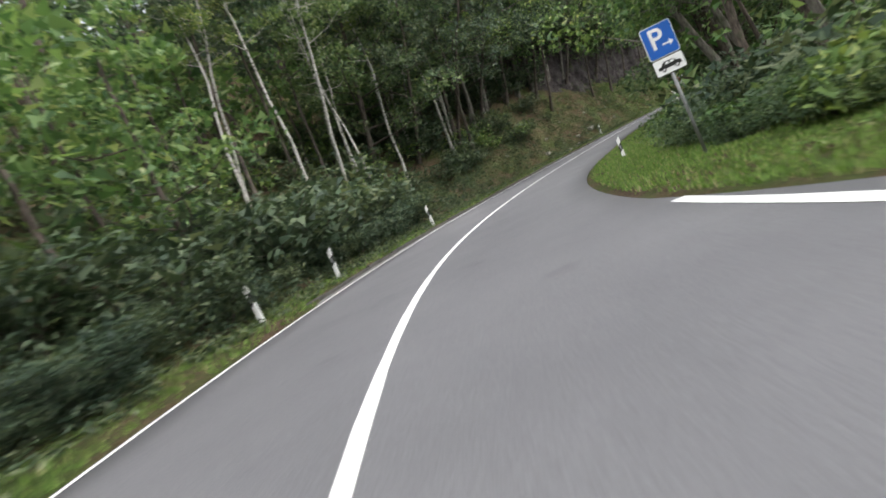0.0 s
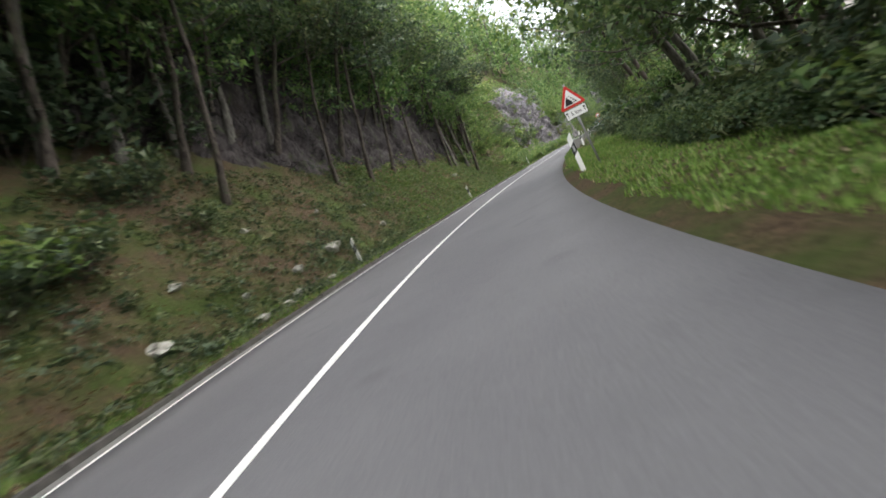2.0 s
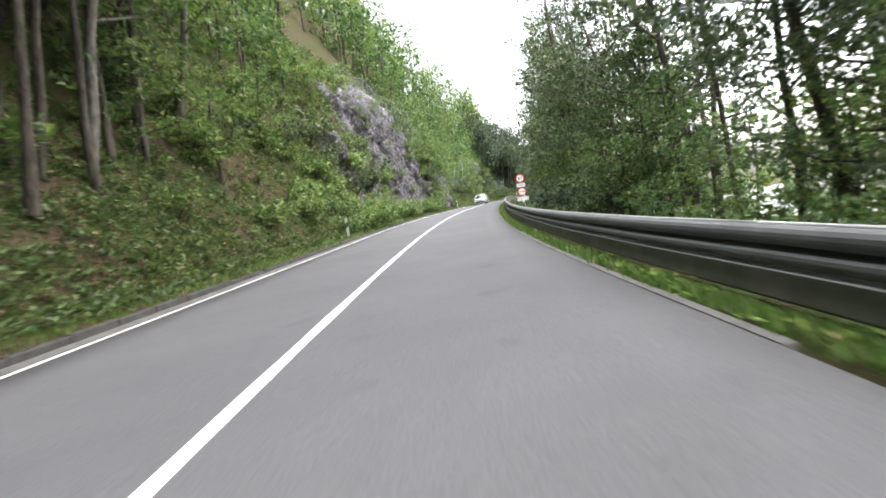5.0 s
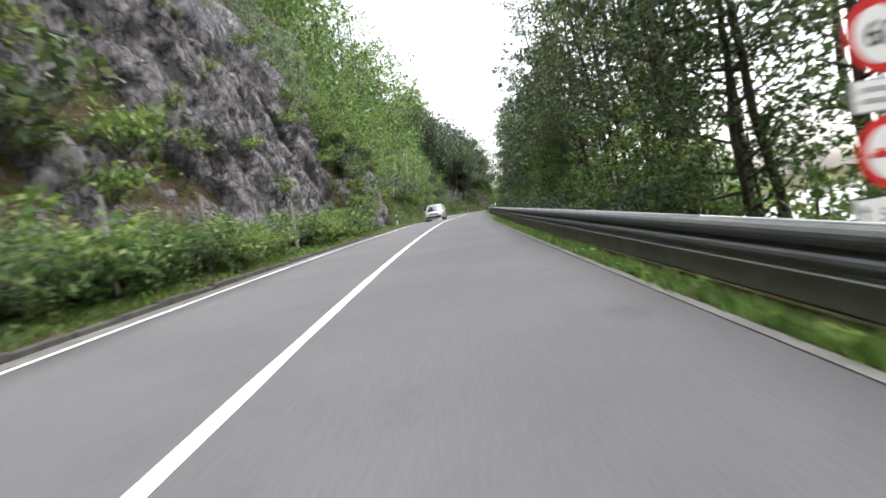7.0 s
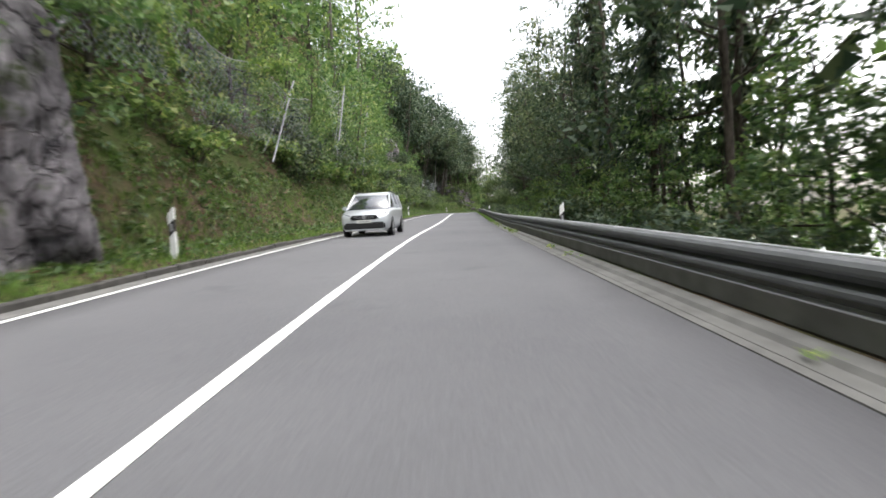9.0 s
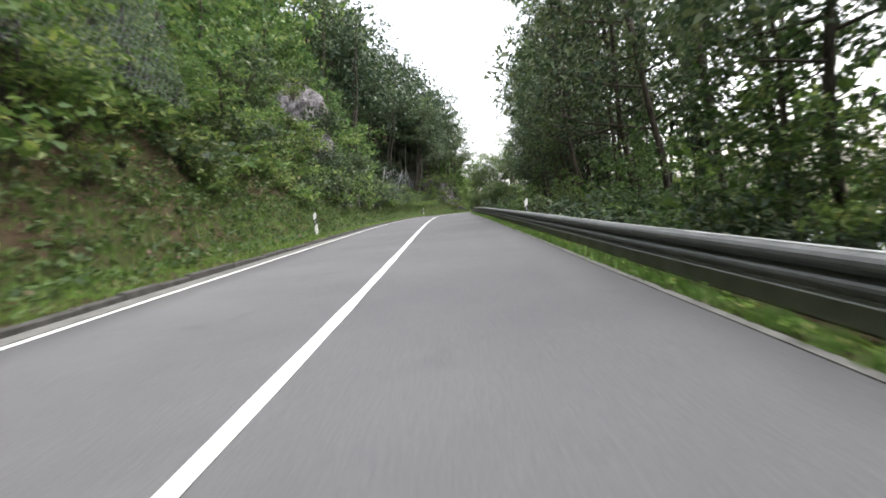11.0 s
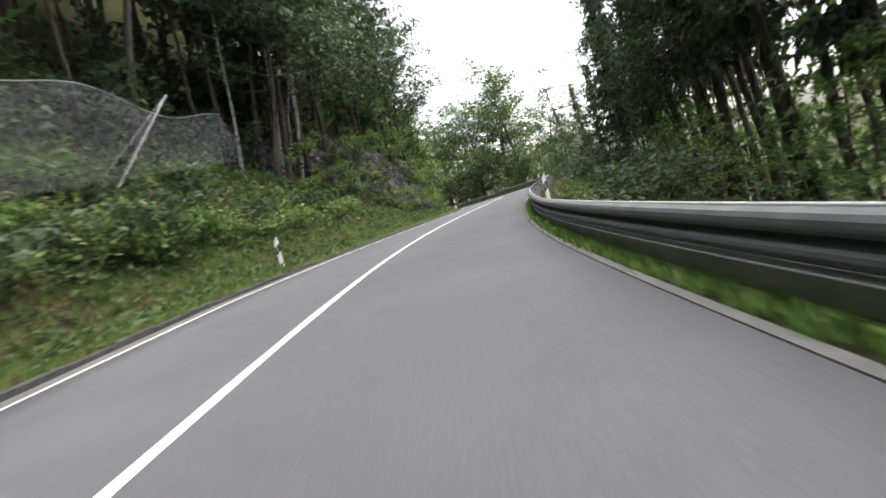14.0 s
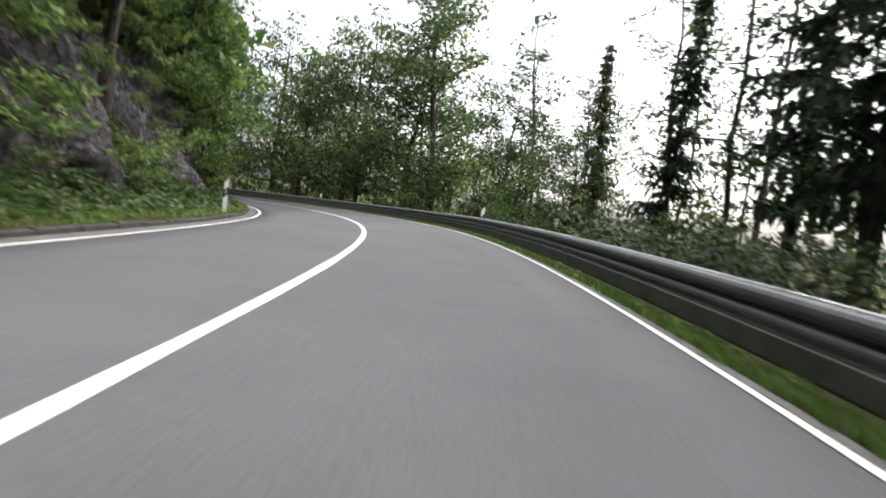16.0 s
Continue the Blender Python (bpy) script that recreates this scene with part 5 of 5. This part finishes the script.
clumps("herbs", "low green herbs among leaf litter on the bank", 4600, 57, 90, 4.3, 8.2, 0.22, 0.22, 10, 0.17, FERN, 46, -0.55)
clumps("herbs", "dense nettles and herbs along the foot of the slope", 12500, 80, 310, 4.3, 7.6, 0.25, 0.2, 9, 0.2, FERN, 42, -0.9)
clumps("herbs", "herbs and saplings on the upper slope", 5200, 84, 262, 7.4, 12.0, 0.45, 0.45, 10, 0.36, LEAF_BEECH, 43, -1.1)
clumps("herbs", "broad-leaved herbs scattered through the grass", 1500, -6, 62, -4.6, -7.8, 0.16, 0.09, 8, 0.09, GRASS, 44, 0.0)
clumps("herbs", "plantain and weeds in the strip under the guard rail", 900, 66, 310, lambda s: -wr(s) - 0.1, lambda s: -wr(s) - 0.26, 0.12, 0.12, 9, 0.09, GRASS, 45, -0.2)
clumps("undergrowth", "weeds behind the guard rail", 500, 60, 310, -4.4, -8.0, 0.5, 0.5, 36, 0.2, FERN, 36, -0.5)
clumps("undergrowth", "low weeds along the kerb", 900, 25, 310, lambda s: wl(s) + 0.62, lambda s: wl(s) + 1.6, 0.22, 0.16, 22, 0.1, FERN, 37, -0.3)
ground_leaves("fallen_leaves", "brown fallen leaves on the bank", 26000, 24, 92, 4.3, 8.4, 0.1, DRY, 23, 0.03, -0.9)
ground_leaves("fallen_leaves", "brown fallen leaves along the slope", 14000, 100, 310, 4.3, 7, 0.10, DRY, 24, 0.03, -0.2)


# loose stones on the bank
def build_stones():
    rng = np.random.default_rng(77)
    shapes = []
    for q in range(3):
        bm = bmesh.new()
        bmesh.ops.create_icosphere(bm, subdivisions=2, radius=0.5)
        for vert in bm.verts:
            vert.co *= 1 + 0.55 * noise.noise(vert.co * 2.6 + Vector((q * 7.0, 0, 0))) + 0.3 * (noise.cell(vert.co * 3.1 + Vector((0, q * 5.0, 0))) - 0.5)
            vert.co.z *= 0.62
        me = bpy.data.meshes.new("stone")
        bm.to_mesh(me)
        bm.free()
        me.materials.append(STONE)
        shapes.append(me)
    for s, lat, r in ((44.6, 4.75, 0.4), (45.7, 5.0, 0.5), (43.2, 4.7, 0.4), (49.8, 5.5, 0.75), (47.6, 4.8, 0.35), (46.9, 5.4, 0.45), (40.5, 5.3, 0.5), (42.5, 6.0, 0.35), (44.0, 5.4, 0.3), (55.5, 5.6, 0.4), (56.2, 6.4, 0.28), (60.5, 5.1, 0.3), (63.0, 5.0, 0.25), (71.5, 5.0, 0.22), (75.5, 6.5, 0.6),
                      (104.0, 5.0, 0.5), (106.0, 5.3, 0.6), (108.0, 5.0, 0.4), (100.6, 4.85, 0.3), (101.3, 5.2, 0.45), (102.1, 4.8, 0.25), (102.7, 5.3, 0.5), (103.3, 4.9, 0.35), (104.6, 5.4, 0.4), (105.2, 4.8, 0.3), (106.6, 4.9, 0.35), (107.2, 5.4, 0.5), (265, 4.75, 0.25), (270.5, 4.7, 0.22), (256.0, 6.0, 0.3), (36.5, 6.4, 0.4), (47.0, 6.6, 0.35), (52.0, 6.6, 0.3)):
        m = stand(s, lat, ground_at(s, lat) + r * 0.16, rng.uniform(0, 360)) @ Matrix.Diagonal((r * rng.uniform(0.8, 1.4), r, r, 1))
        put("stone", shapes[rng.integers(3)], None, "pale grey stone lying on the bank", "stone", "stones", "", m)


build_stones()
# ---------------------------------------------------------------- lake beyond the wood
def build_lake():
    m, nt, b = mat("lake_water", 0.12, 0, 0.5)
    v = place(nt)
    nt.links.new(ramp(nt, grain(nt, v, 0.05, 4.0), [(0.3, (0.04, 0.07, 0.085)), (0.7, (0.07, 0.10, 0.115))]), b.inputs["Base Color"])
    bump(nt, b, grain(nt, v, 1.2, 4.0), 0.25, 0.05)
    cx, cy, _ = at(170, -172)
    bm = bmesh.new()
    ring_v = [bm.verts.new((cx + 152 * math.cos(q) * (1 + 0.04 * math.sin(5 * q)), cy + 152 * math.sin(q) * (1 + 0.05 * math.sin(3 * q + 1)), -4.8)) for q in np.arange(96) * math.pi / 48]
    bm.faces.new(ring_v)
    me = bpy.data.meshes.new("water")
    bm.to_mesh(me)
    bm.free()
    me.materials.append(m)
    put("water", me, label="calm grey-blue lake glimpsed through the trees", category="lake", kind="structure")


build_lake()

# ---------------------------------------------------------------- nets and fences
NET = plain("grey_wire", (0.19, 0.20, 0.22), 0.55, 0.5, 0.2)
WOOD_POST = plain("weathered_post", (0.24, 0.22, 0.2), 0.85, 0, 0.4)


def net_panel(s0, s1, lat0, lat1, low, high, cell, width, sag, seed):
    """Diamond wire netting between two ends: low and high are its heights at both ends. Vertices and quads."""
    rng = np.random.default_rng(seed)
    ln = s1 - s0
    ht = max(high[0] - low[0], high[1] - low[1])
    nu, nv = max(3, int(ln / cell)), max(2, int(ht / cell))
    gu, gv = np.meshgrid(np.linspace(0, 1, nu + 1), np.linspace(0, 1, nv + 1), indexing="ij")
    dip = sag * np.sin(gu * np.pi * max(1, round(ln / 7))) ** 2
    lo = low[0] + (low[1] - low[0]) * gu
    hi = high[0] + (high[1] - high[0]) * gu - dip
    up = lo + (hi - lo) * gv
    lat = lat0 + (lat1 - lat0) * gu + 0.25 * np.sin(gu * 11 + seed) * np.sin(gv * 3) + (gv - 0.5) * 0.6
    p = at(s0 + ln * gu, lat, up)
    a, b = [], []
    for i in range(nu):
        for j in range(nv):
            if (i + j) % 2 == 0:
                a += [p[i, j], p[i + 1, j]]
                b += [p[i + 1, j + 1], p[i, j + 1]]
    a, b = np.array(a), np.array(b)
    d = b - a
    t = np.interp((s0 + s1) / 2, SG, TH)
    side = np.cross(d, np.array([math.cos(t), math.sin(t), 0.15]))
    side *= (width / 2 / (np.linalg.norm(side, axis=1, keepdims=True) + 1e-9))
    v = np.stack([a - side, b - side, b + side, a + side], 1).reshape(-1, 3)
    return v, np.arange(len(v)).reshape(-1, 4)


def build_net(label, s0, s1, lat0, lat1, low, high, masts, seed, cell=0.13, width=0.009, lean=2.6):
    root = thing("rockfall_net", label, "rockfall net")
    v, f = net_panel(s0, s1, lat0, lat1, low, high, cell, width, 0.5, seed)
    put("netting", mesh_from("netting", v, f, NET), root, "grey diamond wire mesh")
    for s in masts:
        q = (s - s0) / (s1 - s0)
        la = lat0 + (lat1 - lat0) * q
        lo, hi = low[0] + (low[1] - low[0]) * q, high[0] + (high[1] - high[0]) * q
        v, f = tube(np.array([at(s - lean, la + 0.2, lo - 0.6), at(s, la - 0.1, hi + 0.1)]), [0.04, 0.036], 8)
        put("mast", mesh_from("mast", v, f, STEEL, True), root, "leaning grey steel mast")
        v, f = tube(np.array([at(s, la - 0.1, hi + 0.1), at(s - 3.2, la + 0.3, lo - 0.2)]), [0.012, 0.012], 4)
        put("stay_cable", mesh_from("stay_cable", v, f, STEEL), root)
    qs = np.linspace(0, 1, 30)
    v, f = tube(at(s0 + (s1 - s0) * qs, lat0 + (lat1 - lat0) * qs + 0.3, high[0] + (high[1] - high[0]) * qs - 0.5 * np.sin(qs * np.pi * max(1, round((s1 - s0) / 7))) ** 2), np.full(30, 0.016), 4)
    put("top_cable", mesh_from("top_cable", v, f, STEEL), root)


build_net("grey rockfall netting hung over the top of the cliff", 114, 137, 7.4, 6.3, (9.5, 8.0), (13.5, 12.5), (), 1)
build_net("grey rockfall net on a leaning mast above the shrubs", 139, 151, 5.6, 5.3, (4.2, 4.0), (7.6, 7.4), (150,), 2)
build_net("grey rockfall net stretched up the bushy slope", 153, 167, 5.9, 6.0, (3.6, 3.8), (6.9, 7.0), (163,), 3)
build_net("broad grey rockfall net on leaning masts", 169, 188, 6.0, 6.2, (4.2, 4.4), (9.0, 9.8), (174, 183), 4)
build_net("slack grey rockfall net across the gully beside pale trees", 236.5, 249.5, 7.0, 7.5, (2.9, 4.8), (6.6, 6.9), (236.8, 246), 5, 0.085, 0.0055, 3.0)


def build_fence(label, s0, s1, lat, low, high, gap, seed):
    root = thing("wire_fence", label, "fence")
    rng = np.random.default_rng(seed)
    v, f = net_panel(s0, s1, lat, lat, (low, low), (high - 0.1, high - 0.1), 0.12, 0.008, 0.05, seed)
    put("netting", mesh_from("netting", v, f, NET), root, "sagging grey wire mesh")
    s = s0
    while s <= s1 + 0.1:
        v, f = tube(np.array([at(s, lat - 0.05, low - 1.2), at(s + rng.uniform(-0.05, 0.25), lat - 0.05, high)]), [0.05, 0.045], 8)
        put("post", mesh_from("post", v, f, WOOD_POST, True), root, "weathered grey post")
        s += gap


build_fence("overgrown wire fence with grey posts at the foot of the cliff", 104, 129, 4.55, 0.7, 2.1, 3.4, 6)
build_fence("overgrown wire fence with grey posts below the rock", 207, 227, 5.9, 1.6, 2.9, 3.8, 7)


# ---------------------------------------------------------------- the oncoming car
def make_car_paint():
    m, nt, b = mat("silver_car_paint", 0.32, 0.4, 0.5)
    nt.links.new(ramp(nt, grain(nt, place(nt), 2.0, 4.0), [(0.3, (0.53, 0.55, 0.585)), (0.7, (0.60, 0.62, 0.655))]), b.inputs["Base Color"])
    b.inputs["Coat Weight"].default_value = 0.6
    return m


def loft(stations, close=True):
    bm = bmesh.new()
    rows = [[bm.verts.new(p) for p in st] for st in stations]
    k = len(rows[0])
    for a, b in zip(rows[:-1], rows[1:]):
        for i in range(k):
            bm.faces.new((a[i], a[(i + 1) % k], b[(i + 1) % k], b[i]))
    if close:
        bm.faces.new(rows[0][::-1])
        bm.faces.new(rows[-1])
    bmesh.ops.recalc_face_normals(bm, faces=bm.faces)
    return bm


def ring(y, z0, z1, w0, w1, w2):
    """A car's cross-section at y: sill, waist and shoulder half widths between two heights."""
    zs = (z0, z0 + 0.10, z0 + (z1 - z0) * 0.5, z1 - 0.10, z1)
    ws = (w0 * 0.86, w0, w1, w1 * 0.985, w2)
    right = [(w, y, z) for w, z in zip(ws, zs)]
    return right + [(-x, yy, z) for x, yy, z in right[::-1]]


def build_car(m):
    paint = make_car_paint()
    glass = plain("dark_car_glass", (0.02, 0.025, 0.03), 0.05, 0.0, 0.1, 3.0, 1.0)
    glass.node_tree.nodes["Principled BSDF"].inputs["IOR"].default_value = 2.0
    black = plain("black_car_trim", (0.015, 0.015, 0.016), 0.5, 0, 0.2)
    rubber = plain("tyre_rubber", (0.018, 0.018, 0.018), 0.85, 0, 0.25)
    alloy = plain("alloy_wheel", (0.45, 0.45, 0.46), 0.35, 0.8, 0.1)
    lamp_glass = plain("clear_lamp_glass", (0.24, 0.25, 0.27), 0.1, 0.3, 0.3, 6, 1.0)
    plate_m = plain("number_plate", (0.62, 0.62, 0.6), 0.5, 0, 0.05)
    root = thing("car", "silver compact family van driving in the oncoming lane", "car", m=m)
    body = part("body", loft([ring(-2.2, 0.30, 0.72, 0.68, 0.72, 0.66), ring(-2.12, 0.22, 0.80, 0.78, 0.82, 0.74), ring(-1.9, 0.20, 0.87, 0.85, 0.885, 0.79), ring(-1.5, 0.20, 0.945, 0.87, 0.90, 0.80),
                              ring(-1.25, 0.20, 0.985, 0.87, 0.90, 0.82), ring(-1.0, 0.20, 1.00, 0.87, 0.90, 0.84), ring(0.0, 0.20, 1.02, 0.87, 0.90, 0.86), ring(1.5, 0.20, 1.04, 0.87, 0.90, 0.86), ring(2.0, 0.24, 1.04, 0.84, 0.88, 0.84), ring(2.2, 0.34, 1.0, 0.76, 0.82, 0.78)]), paint, root, "", True)
    cab = [(-1.32, 0.96, 0.80, 0.97, 0.80), (-0.82, 0.98, 0.83, 1.30, 0.73), (-0.34, 0.98, 0.84, 1.57, 0.66), (0.2, 0.98, 0.84, 1.63, 0.65), (1.2, 0.98, 0.84, 1.62, 0.65), (1.9, 0.98, 0.83, 1.57, 0.64), (2.12, 0.98, 0.80, 1.2, 0.73)]
    part("window_band", loft([[(w, y, z), (v, y, t), (-v, y, t), (-w, y, z)] for y, z, w, t, v in cab]), glass, root, "dark reflecting windows", True)
    roof = [(-0.42, 1.53, 0.68), (-0.28, 1.595, 0.675), (0.2, 1.65, 0.67), (1.2, 1.645, 0.67), (1.94, 1.585, 0.66), (2.08, 1.49, 0.66)]
    part("roof", loft([[(v, y, t - 0.035), (v * 0.9, y, t + 0.012), (-v * 0.9, y, t + 0.012), (-v, y, t - 0.035)] for y, t, v in roof]), paint, root, "", True)
    for sx in (-1, 1):
        for (y0, z0, w0), (y1, z1, w1), r in (((-1.32, 0.985, 0.81), (-0.36, 1.57, 0.675), 0.036), ((0.1, 1.0, 0.845), (0.15, 1.61, 0.665), 0.04), ((1.15, 1.0, 0.845), (1.12, 1.61, 0.665), 0.036), ((2.10, 1.0, 0.81), (1.92, 1.57, 0.66), 0.09)):
            v, f = tube(np.array([(sx * w0, y0, z0), (sx * (w0 + w1) / 2 * 1.005, (y0 + y1) / 2, (z0 + z1) / 2), (sx * w1, y1, z1)]), [r, r, r], 6)
            put("pillar", mesh_from("pillar", v, f, paint, True), root)
        v, f = tube(np.array([(sx * 0.64, -0.1, 1.675), (sx * 0.64, 0.8, 1.7), (sx * 0.64, 1.7, 1.655)]), [0.02, 0.022, 0.02], 6)
        put("roof_rail", mesh_from("roof_rail", v, f, black, True), root)
        lamp = part("headlight", loft([[(sx * 0.47, -2.225, 0.60), (sx * 0.49, -2.20, 0.76), (sx * 0.76, -2.10, 0.83), (sx * 0.84, -2.05, 0.66)], [(sx * 0.50, -2.0, 0.62), (sx * 0.52, -2.0, 0.76), (sx * 0.80, -1.78, 0.84), (sx * 0.88, -1.82, 0.67)]]), lamp_glass, root, "clear headlight")
        part("lamp_rim", disc(0.05, 0.02, sx * 0.63, -2.17, 0.70, FACE, 20), alloy, lamp)
        mir = box(sx * 1.0, -0.72, 1.06, 0.20, 0.10, 0.14, 0.04)
        part("wing_mirror", mir, paint, root)
        part("fog_light", disc(0.05, 0.03, sx * 0.62, -2.14, 0.36, FACE, 18), lamp_glass, root)
        for y in (-1.32, 1.38):
            wheel = part("wheel", disc(0.215, 0.16, sx * 0.80, y, 0.32, pose(0, 0, 0, 0, 90, 0), 28), alloy, root, "silver alloy wheel")
            ang = np.arange(29) * 2 * np.pi / 28
            pts = np.column_stack([np.full(29, sx * 0.80), y + 0.265 * np.cos(ang), 0.32 + 0.265 * np.sin(ang)])
            v, f = tube(pts, np.full(29, 0.062), 10)
            v = (v - [sx * 0.80, 0, 0]) * [1.6, 1, 1] + [sx * 0.80, 0, 0]
            put("tyre", mesh_from("tyre", v, f, rubber, True), wheel, "black rubber tyre")
            arch = disc(0.345, 0.10, sx * 0.862, y, 0.33, pose(0, 0, 0, 0, 90, 0), 28)
            part("wheel_arch", arch, black, root, "dark wheel arch")
            for q in range(5):
                sp = box(sx * 0.905, y, 0.32, 0.03, 0.05, 0.40, 0.01, m=None)
                bmesh.ops.rotate(sp, cent=(sx * 0.9, y, 0.32), matrix=Euler((q * math.pi / 5, 0, 0)).to_matrix(), verts=sp.verts)
                part("spoke", sp, alloy, wheel)
    grille = part("grille", box(0, -2.18, 0.675, 0.94, 0.13, 0.16, 0.03), black, root, "black radiator grille")
    for z in (0.635, 0.68):
        part("grille_bar", box(0, -2.248, z + 0.015, 0.74, 0.012, 0.012, 0.004), alloy, grille)
    part("badge", disc(0.07, 0.02, 0, -2.256, 0.69, FACE, 24), alloy, root, "round chrome badge")
    part("lower_intake", box(0, -2.15, 0.37, 1.48, 0.21, 0.25, 0.05), black, root, "black lower air intake")
    part("bumper_lip", box(0, -2.15, 0.24, 1.40, 0.17, 0.05, 0.015), paint, root)
    plate = part("number_plate", box(0, -2.244, 0.53, 0.52, 0.012, 0.11, 0.004), plate_m, root, "white number plate with a grey bar")
    part("plate_bar", box(0.02, -2.253, 0.53, 0.40, 0.006, 0.05, 0.0), SIGN_GREY, plate)
    part("windscreen_wiper", box(0.1, -1.2, 1.07, 0.7, 0.02, 0.015, 0.004, m=pose(0, 0, 0, 0, 4, 0)), black, root)
    part("bonnet_edge", box(0, -1.3, 0.992, 1.5, 0.05, 0.012, 0.004), black, root)


build_car(stand(159.4, 1.87, 0.0, 0))
